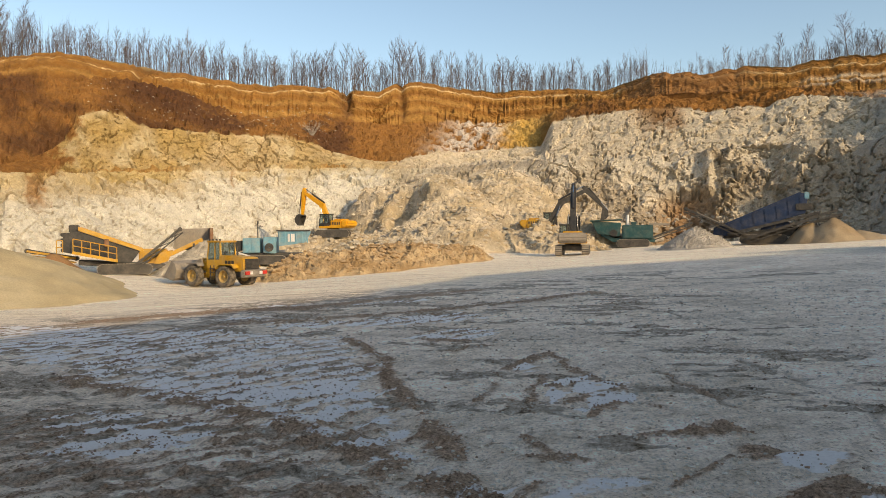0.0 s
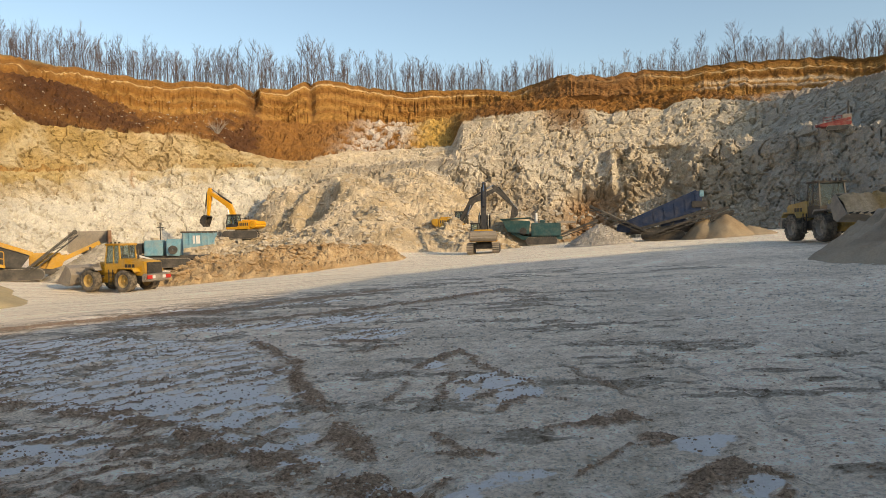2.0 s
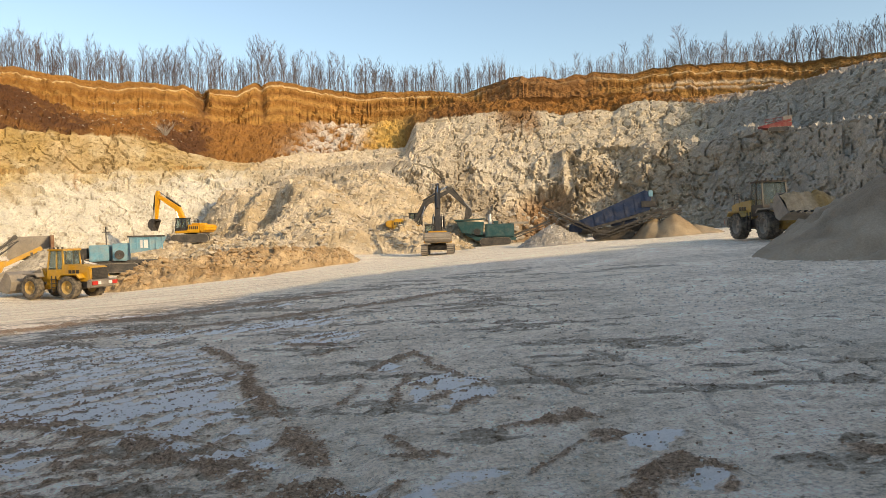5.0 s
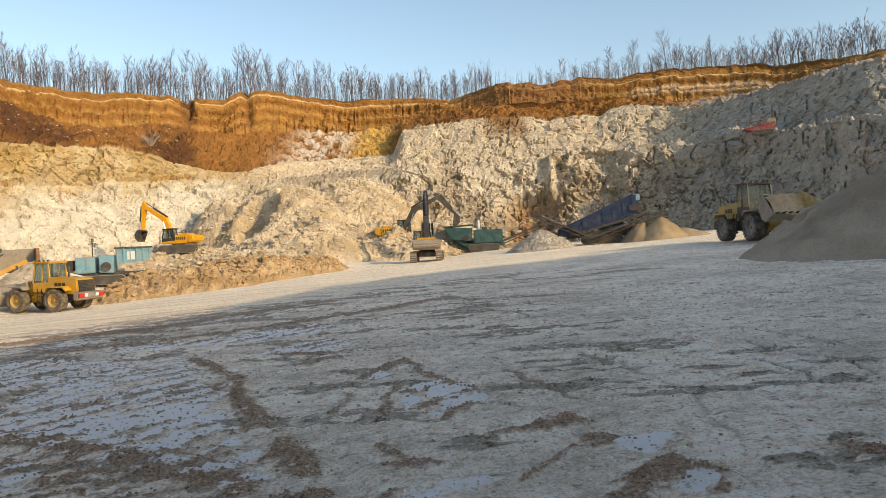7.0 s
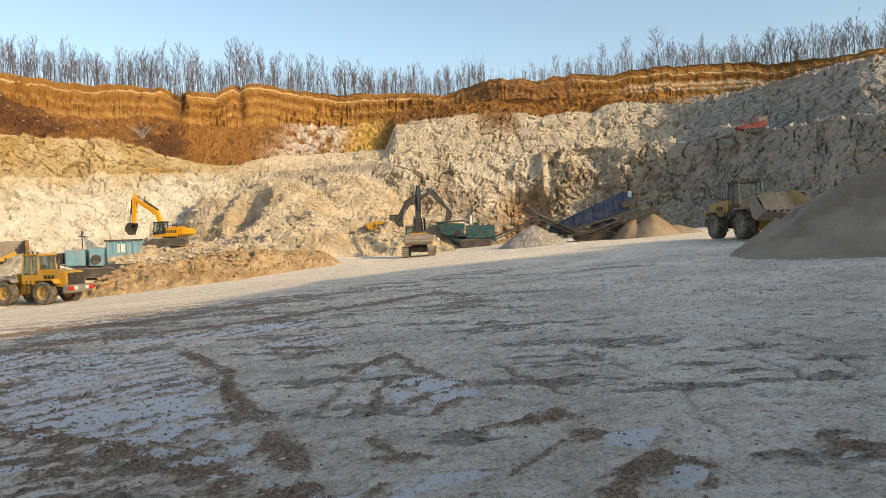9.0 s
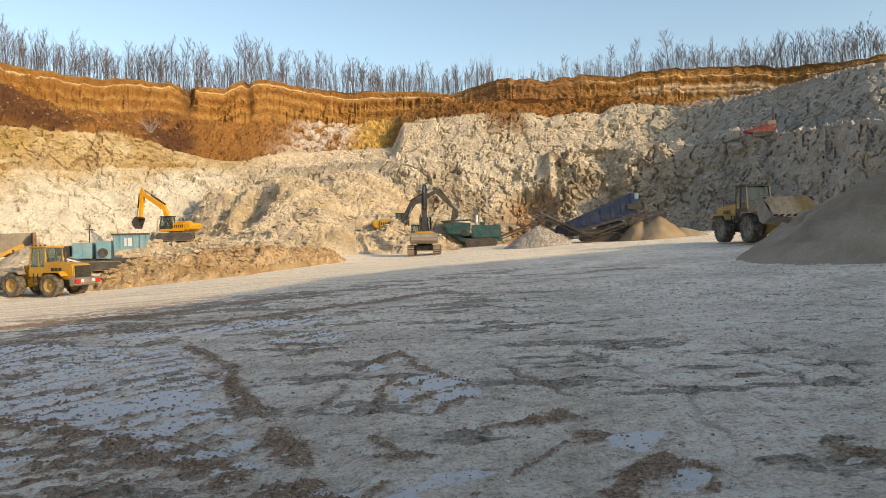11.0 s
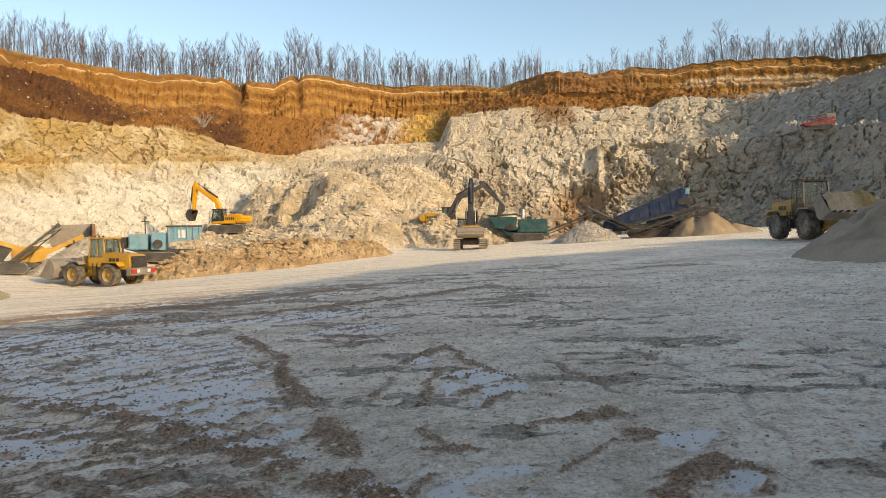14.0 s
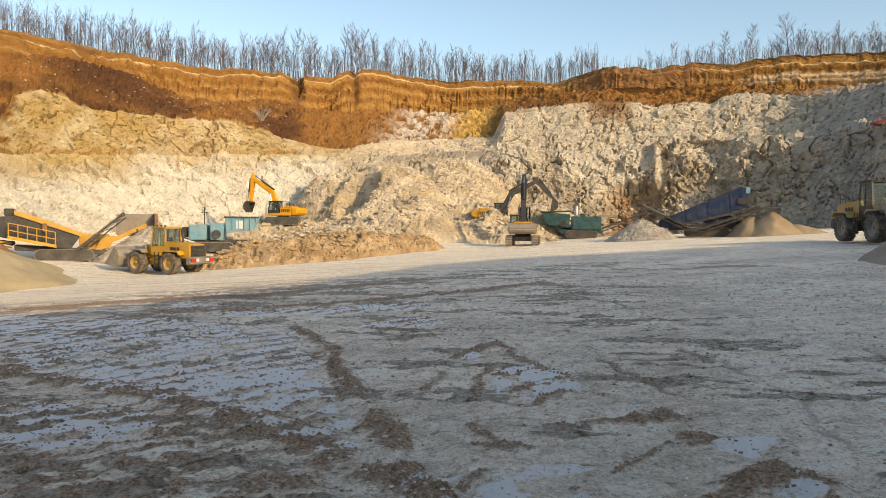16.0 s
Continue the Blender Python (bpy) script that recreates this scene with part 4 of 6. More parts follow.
def wheel(parent, x, y, z, r, w, rim_mat):
    """A loader wheel: tyre with lugs, dished rim."""
    side = 1 if y > 0 else -1
    prof = [(r * 0.58, -w / 2 * 0.8), (r * 0.80, -w / 2), (r * 0.95, -w * 0.42), (r * 0.97, 0), (r * 0.95, w * 0.42), (r * 0.80, w / 2), (r * 0.58, w / 2 * 0.8)]
    bm = lathe(prof, 32)
    for k in range(22):
        a = 2 * math.pi * k / 22
        for s in (-1, 1):
            aa = a + s * 0.07
            c, sn = math.cos(aa), math.sin(aa)
            b2 = aa + 0.10
            c2, s2 = math.cos(b2), math.sin(b2)
            ra, rb = r * 0.93, r * 1.0
            quad_solid(bm, [(ra * c, s * 0.04 * w, ra * sn), (rb * c, s * 0.04 * w, rb * sn), (rb * c2, s * 0.04 * w, rb * s2), (ra * c2, s * 0.04 * w, ra * s2)],
                       [(ra * 0.9 * c, s * 0.49 * w, ra * 0.9 * sn), (rb * 0.965 * c, s * 0.49 * w, rb * 0.965 * sn), (rb * 0.965 * c2, s * 0.49 * w, rb * 0.965 * s2), (ra * 0.9 * c2, s * 0.49 * w, ra * 0.9 * s2)])
    bmesh.ops.recalc_face_normals(bm, faces=bm.faces)
    ty = part("wheel", bm, M_TYRE, parent, "dusty black lugged tyre")
    ty.location = (x, y, z)
    o = side
    rim = lathe([(0.02, o * w * 0.18), (r * 0.22, o * w * 0.20), (r * 0.24, o * w * 0.10), (r * 0.46, o * w * 0.12), (r * 0.55, o * w * 0.40), (r * 0.60, o * w * 0.40), (r * 0.60, -o * w * 0.38), (0.02, -o * w * 0.38)], 24)
    part("rim", rim, rim_mat, ty, "dished steel rim")
    hub = tube((0, o * w * 0.15, 0), (0, o * w * 0.36, 0), r * 0.14, r * 0.10, 12)
    part("hub", hub, rim_mat, ty)
    return ty


def glazed_cab(parent, x0, x1, half, z0, z1, paint, slant=0.15, roof_mat=None):
    """A machine cab: pillars, panes, roof and a seat inside."""
    cab = part("cab", block(x0, -half, z0, x1, half, z0 + (z1 - z0) * 0.32, bevel=0.03), paint, parent)
    zb, zt, t = z0 + (z1 - z0) * 0.32, z1 - 0.12, 0.09
    ins = slant
    for xx, xt in ((x0 + t / 2, x0 + t / 2 + ins * 0.4), (x1 - t / 2, x1 - t / 2 - ins), ((x0 + x1) / 2 - 0.1, (x0 + x1) / 2 - 0.1)):
        for s in (-1, 1):
            part("pillar", bar((xx, s * (half - t / 2), zb), (xt, s * (half - t / 2 - 0.05), zt), t, t, up=(1, 0, 0)), paint, cab)
    part("roof", block(x0 - 0.05, -half - 0.04, zt, x1 - ins + 0.12, half + 0.04, z1, bevel=0.05), roof_mat or paint, cab)
    g = 0.02
    for s in (-1, 1):
        part("side_window", prism([(x0 + t, zb), (x1 - t, zb), (x1 - t - ins, zt), (x0 + t + ins * 0.4, zt)], s * (half - 0.05) - g / 2, s * (half - 0.05) + g / 2), M_GLASS, cab)
    bm = bmesh.new()
    quad_solid(bm, [(x1 - t, -half + t, zb), (x1 - t, half - t, zb), (x1 - t - ins, half - t, zt), (x1 - t - ins, -half + t, zt)], [(x1 - t + g, -half + t, zb), (x1 - t + g, half - t, zb), (x1 - t - ins + g, half - t, zt), (x1 - t - ins + g, -half + t, zt)])
    bmesh.ops.recalc_face_normals(bm, faces=bm.faces)
    part("windscreen", bm, M_GLASS, cab)
    part("rear_window", block(x0 + 0.04, -half + t, zb, x0 + 0.06, half - t, zt), M_GLASS, cab)
    bm = block((x0 + x1) / 2 - 0.35, -0.27, z0 + 0.5, (x0 + x1) / 2 + 0.15, 0.27, zb + 0.05, bevel=0.05)
    block((x0 + x1) / 2 - 0.42, -0.25, zb - 0.1, (x0 + x1) / 2 - 0.28, 0.25, zb + 0.55, bm, 0.04)
    part("seat", bm, M_BLACK, cab)
    return cab


def wheel_loader(m, label, paint, rim_mat, scale=1.0, lift=0.15, curl=0.0, load=False, cab_paint=None):
    """x is ahead, the joint is at the origin."""
    t = thing("wheel_loader", m, label, "wheel loader", "wheel loaders")
    k = scale
    P = lambda pts: [(x * k, z * k) for x, z in pts]
    r = 0.80 * k
    part("rear_frame", prism(P([(-0.2, 0.75), (-3.2, 0.75), (-3.3, 1.15), (-0.2, 1.25)]), -0.65 * k, 0.65 * k, bevel=0.04), M_DARKSTEEL, t)
    hood = part("engine_hood", prism(P([(-0.75, 1.2), (-3.15, 1.15), (-3.30, 1.35), (-3.28, 2.05), (-3.1, 2.18), (-0.75, 2.35)]), -0.80 * k, 0.80 * k, bevel=0.06), paint, t)
    grille = part("grille", block(-3.33 * k, -0.68 * k, 1.27 * k, -3.28 * k, 0.68 * k, 2.08 * k), M_BLACK, t, "black slatted radiator grille")
    for j in range(8):
        z = (1.30 + j * 0.095) * k
        part("slat", block(-3.38 * k, -0.66 * k, z, -3.32 * k, 0.66 * k, z + 0.05 * k), M_DARKSTEEL, grille)
    for s in (-1, 1):
        for j in range(3):
            part("side_vent", block((-2.3 + j * 0.32) * k, s * 0.805 * k - 0.01, 1.65 * k, (-2.05 + j * 0.32) * k, s * 0.805 * k + 0.01, 1.95 * k), M_BLACK, hood)
    part("exhaust_pipe", tube((-1.5 * k, -0.35 * k, 2.25 * k), (-1.5 * k, -0.35 * k, 3.0 * k), 0.07 * k), M_DARKSTEEL, t)
    cw = part("counterweight", prism(P([(-3.2, 0.70), (-3.65, 0.85), (-3.68, 1.25), (-3.2, 1.32)]), -1.12 * k, 1.12 * k, bevel=0.07), M_GREYSTEEL, t, "dusty rear counterweight and bumper")
    for s in (-1, 1):
        part("tail_lamp", block(-3.74 * k, s * 0.85 * k - 0.22 * k, 0.95 * k, -3.66 * k, s * 0.85 * k + 0.22 * k, 1.20 * k), M_LAMP, cw, "red tail lamp")
        part("marker_plate", block(-3.73 * k, s * 0.48 * k - 0.13 * k, 0.97 * k, -3.66 * k, s * 0.48 * k + 0.13 * k, 1.18 * k), M_WHITE, cw, "white marker plate")
        part("mudguard", prism(P([(-2.85, 1.45), (-2.6, 1.72), (-1.2, 1.72), (-0.95, 1.40), (-0.95, 1.34), (-1.25, 1.64), (-2.55, 1.64), (-2.8, 1.40)]), s * 0.78 * k, s * 1.34 * k), paint, t)
        bm = bmesh.new()
        for j in range(4):
            block(-0.62 * k, s * 1.02 * k, (0.5 + j * 0.28) * k, -0.25 * k, s * 1.24 * k, (0.54 + j * 0.28) * k, bm)
        for xx in (-0.62, -0.25):
            block((xx - 0.02) * k, s * 1.10 * k, 0.45 * k, (xx + 0.02) * k, s * 1.16 * k, 1.6 * k, bm)
        part("ladder", bm, M_DARKSTEEL, t)
        bm = bmesh.new()
        for p, q in (((-2.9, 2.15), (-2.9, 2.75)), ((-2.3, 2.2), (-2.3, 2.75)), ((-2.9, 2.75), (-2.3, 2.75)), ((-2.9, 2.45), (-2.3, 2.45))):
            tube((p[0] * k, s * 0.78 * k, p[1] * k), (q[0] * k, s * 0.78 * k, q[1] * k), 0.03, seg=6, bm=bm)
        if load:
            part("handrail", bm, M_DARKSTEEL, t)
        else:
            bm.free()
    glazed_cab(t, -0.95 * k, 0.55 * k, 0.78 * k, 1.35 * k, 3.40 * k, cab_paint or paint, 0.2 * k, M_BLACK if load else paint)
    for yy in (-0.5, -0.15, 0.2, 0.5):
        part("work_lamp", tube((0.45 * k, yy * k, 3.38 * k), (0.45 * k, yy * k, 3.52 * k), 0.07 * k, seg=8), M_BLACK, t)
    front = part("front_frame", prism(P([(0.05, 0.70), (1.9, 0.55), (2.25, 0.9), (1.9, 1.9), (1.2, 2.1), (0.7, 1.5), (0.05, 1.25)]), -0.48 * k, 0.48 * k, bevel=0.05), paint, t)
    for s in (-1, 1):
        part("front_mudguard", prism(P([(0.75, 1.55), (1.0, 1.78), (2.1, 1.78), (2.1, 1.70), (1.05, 1.70), (0.82, 1.50)]), s * 0.78 * k, s * 1.34 * k), M_GREYSTEEL, t)
    for x in (-1.72, 1.55):
        for s in (-1, 1):
            wheel(t, x * k, s * 1.05 * k, r, r, 0.62 * k, rim_mat)
        part("axle", tube((x * k, -0.8 * k, r), (x * k, 0.8 * k, r), 0.2 * k, seg=12), M_DARKSTEEL, t)
    # lift arms and bucket
    hinge = Vector((1.15, 0, 1.85))
    reach = Vector((3.15 + 0.1 * lift, 0, 0.45 + 2.0 * lift))
    knee = hinge.lerp(reach, 0.6) + Vector((0.1, 0, 0.30))
    for s in (-1, 1):
        bm = bmesh.new()
        y = s * 0.62
        for p, q in ((hinge, knee), (knee, reach)):
            bar((p.x * k, y * k, p.z * k), (q.x * k, y * k, q.z * k), 0.14 * k, 0.42 * k, bm, up=(0, 0, 1))
        part("lift_arm", bm, M_GREYSTEEL, t, "dusty steel lift arm")
        part("lift_cylinder", tube((0.9 * k, y * 0.8 * k, 1.05 * k), (knee.x * k, y * 0.8 * k, knee.z * k - 0.15), 0.09 * k), M_DARKSTEEL, t)
    part("tilt_link", bar((1.3 * k, 0, 2.0 * k), ((reach.x - 0.4) * k, 0, (reach.z + 0.75) * k), 0.18 * k, 0.25 * k), paint, t)
    c, s_ = math.cos(radians(curl)), math.sin(radians(curl))
    rot = lambda pts: [((reach.x + (x * c - z * s_)) * k, (reach.z + (x * s_ + z * c)) * k) for x, z in pts]
    shell = [(1.25, -0.32), (0.25, -0.36), (-0.02, -0.1), (-0.05, 0.55), (0.25, 0.98), (0.62, 1.1)]
    inner = [(0.62, 1.04), (0.3, 0.92), (0.05, 0.52), (0.07, -0.05), (0.3, -0.29), (1.25, -0.28)]
    bucket = part("bucket", prism(rot(shell + inner), -1.42 * k, 1.42 * k), M_GREYSTEEL, t, "scraped dusty steel bucket")
    for s in (-1, 1):
        part("bucket_side", prism(rot([(1.25, -0.32), (0.25, -0.36), (-0.02, -0.1), (-0.05, 0.55), (0.25, 0.98), (0.62, 1.1)]), s * 1.42 * k, s * 1.46 * k), M_GREYSTEEL, bucket)
    for j in range(8):
        y = (-1.3 + j * 2.6 / 7) * k
        pts = rot([(1.2, -0.34), (1.52, -0.33), (1.2, -0.24)])
        part("tooth", prism(pts, y - 0.06 * k, y + 0.06 * k), M_DARKSTEEL, bucket)
    if load:
        X, Y = np.meshgrid(np.linspace(-0.02, 1.3, 26), np.linspace(-1.40, 1.40, 48))
        H = 0.92 - 0.28 * X + 0.35 * (1 - (Y / 1.4) ** 4) * np.clip(1 - ((X - 0.5) / 0.75) ** 2, 0, 1) + 0.12 * fbm(X * 3, Y * 3, X * 0, 4, 301, 0.6) - 1.0 * smooth((X - 0.95) / 0.4)
        C = np.array((0.46, 0.34, 0.20)) + 0.12 * fbm(X * 2, Y * 2, X * 0, 3, 305)[..., None]
        Q = np.stack([(reach.x + X * c - H * s_) * k, Y * k, (reach.z + X * s_ + H * c) * k], -1)
        o = new("rubble_load", grid_mesh("rubble_load", Q, M_HEAP, colours=np.clip(C, 0, 1)))
        o.parent = t
        tagged(o, "heaped tan rubble filling the bucket")
    return t


def track_unit(parent, y, length, h, w):
    """One crawler track: shoes round two sprockets, rollers and side frame."""
    n = 12
    ring = [(length / 2 - h / 2 + h / 2 * math.sin(a), h / 2 + -h / 2 * math.cos(a)) for a in (math.pi * j / n for j in range(n + 1))]
    ring += [(-length / 2 + h / 2 - h / 2 * math.sin(a), h / 2 + h / 2 * math.cos(a)) for a in (math.pi * j / n for j in range(n + 1))]
    tr = part("track", prism(ring, y - w / 2, y + w / 2), M_DARKSTEEL, parent, "dusty steel crawler track")
    bm = bmesh.new()
    per = 0.2
    for j in range(int((length - h) / per) + 1):
        x = -length / 2 + h / 2 + j * per
        block(x - 0.07, y - w / 2 - 0.01, -0.03 + 0.03, x + 0.07, y + w / 2 + 0.01, 0.04, bm)
        block(x - 0.07, y - w / 2 - 0.01, h - 0.01, x + 0.07, y + w / 2 + 0.01, h + 0.03, bm)
    for s in (-1, 1):
        for j in range(7):
            a = math.pi * (j + 0.5) / 7
            cx, cz = s * (length / 2 - h / 2 + (h / 2 + 0.01) * math.sin(a)), h / 2 - (h / 2 + 0.01) * math.cos(a)
            bar((cx - 0.07 * math.cos(a) * s, y, cz - 0.07 * math.sin(a)), (cx + 0.07 * math.cos(a) * s, y, cz + 0.07 * math.sin(a)), w + 0.02, 0.05, bm, up=(math.sin(a), 0, -math.cos(a)))
    part("track_shoes", bm, M_GREYSTEEL, tr)
    for s in (-1, 1):
        part("sprocket", tube((s * (length / 2 - h / 2), y - w * 0.54, h / 2), (s * (length / 2 - h / 2), y + w * 0.54, h / 2), h * 0.36, seg=14), M_DARKSTEEL, tr)
    return tr


def excavator(m, label, paint, arm_paint, weight_mat, swing=0.0, boom=50.0, stick=-60.0, curl=-60.0, scale=1.0):
    """Tracks along x; the house is turned by swing degrees. boom, stick, curl: the angles over level of each piece."""
    t = thing("excavator", m, label, "excavator", "excavators")
    k = scale
    for s in (-1, 1):
        track_unit(t, s * 1.22 * k, 4.2 * k, 0.95 * k, 0.60 * k)
    part("undercarriage", block(-1.3 * k, -1.0 * k, 0.45 * k, 1.3 * k, 1.0 * k, 0.95 * k, bevel=0.08), M_DARKSTEEL, t)
    part("slew_ring", tube((0, 0, 0.9 * k), (0, 0, 1.12 * k), 0.75 * k, seg=24), M_DARKSTEEL, t)
    turn = pose(0, 0, 0, 0, 0, swing)

    def put(ob):
        ob.matrix_local = turn
        return ob
    P = lambda pts: [(x * k, z * k) for x, z in pts]
    house = put(part("house", prism(P([(1.3, 1.12), (1.3, 1.45), (-0.4, 1.5), (-0.4, 2.1), (-1.9, 2.1), (-1.9, 1.12)]), -1.32 * k, 1.32 * k, bevel=0.05), paint, t))
    put(part("counterweight", prism(P([(-1.9, 1.15), (-2.55, 1.25), (-2.8, 1.6), (-2.75, 2.05), (-1.9, 2.15)]), -1.32 * k, 1.32 * k, bevel=0.12), weight_mat, t, "rounded rear counterweight"))
    for j in range(5):
        for s in (-1, 1):
            part("side_vent", block((-1.75 + 0.25 * j) * k, s * 1.325 * k - 0.01, 1.55 * k, (-1.6 + 0.25 * j) * k, s * 1.325 * k + 0.01, 1.9 * k), M_BLACK, house)
    part("engine_cover", block(-1.8 * k, -0.9 * k, 2.08 * k, -0.6 * k, 0.9 * k, 2.28 * k, bevel=0.06), paint, house)
    part("exhaust_pipe", tube((-1.3 * k, 0.5 * k, 2.2 * k), (-1.3 * k, 0.5 * k, 2.75 * k), 0.07 * k), M_BLACK, house)
    put(glazed_cab(t, -0.25 * k, 1.35 * k, 0.5 * k, 0, 1.75 * k, M_BLACK, 0.25 * k))
    cab = [c for c in t.children if c.name.split(".")[0] == "cab"][-1]
    cab.matrix_local = turn @ Matrix.Translation((0, 0.80 * k, 1.2 * k))
    part("rail", tube((-0.5 * k, -1.2 * k, 2.5 * k), (1.1 * k, -1.2 * k, 2.5 * k), 0.025), M_BLACK, house)
    # boom, stick, bucket, in the house's x-z plane
    pt = lambda p, a, d: (p[0] + math.cos(radians(a)) * d, p[1] + math.sin(radians(a)) * d)
    foot = (0.45, 1.75)
    knee = pt(foot, boom + 14, 2.7)
    tip = pt(knee, boom - 18, 3.1)
    end = pt(tip, stick, 2.9)
    tail = pt(tip, stick + 180, 0.55)

    def plate(pts, w, name, mat, lab=""):
        return put(part(name, prism([(x * k, z * k) for x, z in pts], -w / 2 * k, w / 2 * k, bevel=0.04), mat, t, lab))
    n1, n2 = boom + 104, boom + 72
    plate([pt(foot, n1, -0.22), pt(knee, n1, -0.34), pt(tip, n2, -0.2), pt(tip, n2, 0.18), pt(knee, n1, 0.36), pt(foot, n1, 0.2)], 0.55, "boom", arm_paint)
    n3 = stick + 90
    plate([pt(tail, n3, -0.18), pt(tip, n3, -0.30), pt(end, n3, -0.13), pt(end, n3, 0.13), pt(tip, n3, 0.28), pt(tail, n3, 0.16)], 0.42, "stick", arm_paint)
    b = lambda x, z: pt(pt(end, curl, x), curl + 90, z)
    shell = [b(0, 0.18), b(0.25, 0.42), b(0.8, 0.5), b(1.2, 0.25), b(1.42, -0.35), b(1.35, -0.38), b(1.1, 0.12), b(0.75, 0.38), b(0.3, 0.3), b(0.1, -0.25), b(0, -0.25)]
    bk = plate(shell, 1.25, "bucket", M_DARKSTEEL, "worn dark steel digging bucket")
    for s in (-1, 1):
        pts = [b(0, 0.18), b(0.25, 0.42), b(0.8, 0.5), b(1.2, 0.25), b(1.42, -0.35), b(0.1, -0.25)]
        part("bucket_side", prism([(x * k, z * k) for x, z in pts], s * 0.60 * k, s * 0.635 * k), M_DARKSTEEL, bk)
    for s in (-1, 1):
        a, c = (0.95, 1.35), pt(pt(foot, boom + 14, 2.3), n1, -0.1)
        cyl = put(part("boom_cylinder", tube((a[0] * k, s * 0.42 * k, a[1] * k), ((a[0] + c[0]) / 2 * k, s * 0.42 * k, (a[1] + c[1]) / 2 * k), 0.11 * k), arm_paint, t))
        part("rod", tube(((a[0] + c[0]) / 2 * k, s * 0.42 * k, (a[1] + c[1]) / 2 * k), (c[0] * k, s * 0.42 * k, c[1] * k), 0.06 * k), M_CHROME, cyl)
    a, c = pt(knee, n1, 0.45), pt(tail, n3, 0.1)
    mid = ((a[0] * 0.4 + c[0] * 0.6), (a[1] * 0.4 + c[1] * 0.6))
    cyl = put(part("stick_cylinder", tube((a[0] * k, 0, a[1] * k), (mid[0] * k, 0, mid[1] * k), 0.11 * k), M_BLACK, t))
    part("rod", tube((mid[0] * k, 0, mid[1] * k), (c[0] * k, 0, c[1] * k), 0.06 * k), M_CHROME, cyl)
    a, c = pt(tip, n3, 0.38 if stick < -20 else 0.38), b(0.28, 0.45)
    mid = ((a[0] * 0.4 + c[0] * 0.6), (a[1] * 0.4 + c[1] * 0.6))
    cyl = put(part("bucket_cylinder", tube((a[0] * k, 0, a[1] * k), (mid[0] * k, 0, mid[1] * k), 0.09 * k), M_BLACK, t))
    part("rod", tube((mid[0] * k, 0, mid[1] * k), (c[0] * k, 0, c[1] * k), 0.05 * k), M_CHROME, cyl)
    return t


def conveyor(parent, p, q, width, mat, rails=True, legs=()):
    """A belt conveyor from p to q: side frames, belt, rollers."""
    p, q = Vector(p), Vector(q)
    way = (q - p).normalized()
    side = way.cross(Vector((0, 0, 1))).normalized()
    up = side.cross(way)
    bm = bmesh.new()
    for s in (-1, 1):
        bar(p + side * s * width / 2, q + side * s * width / 2, 0.07, 0.14, bm)
        bar(p + side * s * width / 2 - up * 0.32, q + side * s * width / 2 - up * 0.32, 0.06, 0.08, bm)
        n = max(3, int((q - p).length / 0.9))
        for j in range(n):
            a, b = p.lerp(q, j / n), p.lerp(q, (j + 1) / n)
            bar(a + side * s * width / 2, b + side * s * width / 2 - up * 0.32, 0.04, 0.05, bm)
    cv = part("conveyor_frame", bm, mat, parent)
    bm = bar(p + up * 0.10, q + up * 0.10, width * 0.82, 0.04)
    bar(p - up * 0.12, q - up * 0.12, width * 0.82, 0.03, bm)
    part("belt", bm, M_BELT, cv, "worn black rubber belt")
    for e in (p, q):
        part("drum", tube(e - side * width * 0.44, e + side * width * 0.44, 0.17, seg=12), M_DARKSTEEL, cv)
    return cv


def handrail(parent, pts, height, mat):
    """Posts and two rails along a line."""
    bm = bmesh.new()
    for a, b in zip(pts[:-1], pts[1:]):
        a, b = Vector(a), Vector(b)
        n = max(1, int((b - a).length / 0.8))
        for j in range(n + 1):
            c = a.lerp(b, j / n)
            tube(c, c + Vector((0, 0, height)), 0.035, seg=6, bm=bm)
        for h in (0.5, 1.0):
            tube(a + Vector((0, 0, height * h)), b + Vector((0, 0, height * h)), 0.035, seg=6, bm=bm)
    return part("handrail", bm, mat, parent)

# ---- machines ----
def on_floor(x, y, turn=0.0, dz=0.0):
    return pose(x, y, float(floor_z(np.array(x), np.array(y))) + dz, 0, 0, turn)


# yellow screener at the left: x along the machine, y away
sc = thing("screener", on_floor(-33.2, 49.9, 31, 0.0), "dark and yellow tracked screening plant beside the gravel pile", "screener", "crushing and screening plants")
for s in (-1, 1):
    track_unit(sc, s * 1.1, 3.8, 0.8, 0.5)
part("chassis", prism([(-3.2, 0.75), (2.6, 0.35), (2.9, 0.7), (-3.2, 1.15)], -0.8, 0.8, bevel=0.04), M_DARKSTEEL, sc)
box = part("screen_box", prism([(-4.2, 1.75), (-4.2, 3.15), (-3.1, 3.25), (1.0, 1.75), (0.3, 0.75)], -1.0, 1.0, bevel=0.05), M_BLACK, sc, "black inclined screen box")
part("side_beam", prism([(-3.15, 3.30), (-3.15, 3.62), (1.15, 1.98), (1.35, 1.65)], -1.12, -1.0, bevel=0.02), M_YELLOW, box, "long yellow side beam")
part("side_beam", prism([(-3.15, 3.30), (-3.15, 3.62), (1.15, 1.98), (1.35, 1.65)], 1.0, 1.12, bevel=0.02), M_YELLOW, box, "long yellow side beam")
part("drive_box", block(-3.85, -0.5, 3.2, -3.2, 0.5, 3.75, bevel=0.05), M_BLACK, sc)
for j in range(4):
    part("chute", block(-4.35, -0.9, 1.75 + 0.38 * j, -4.1, 0.9, 2.0 + 0.38 * j, bevel=0.03), M_BLACK, box)
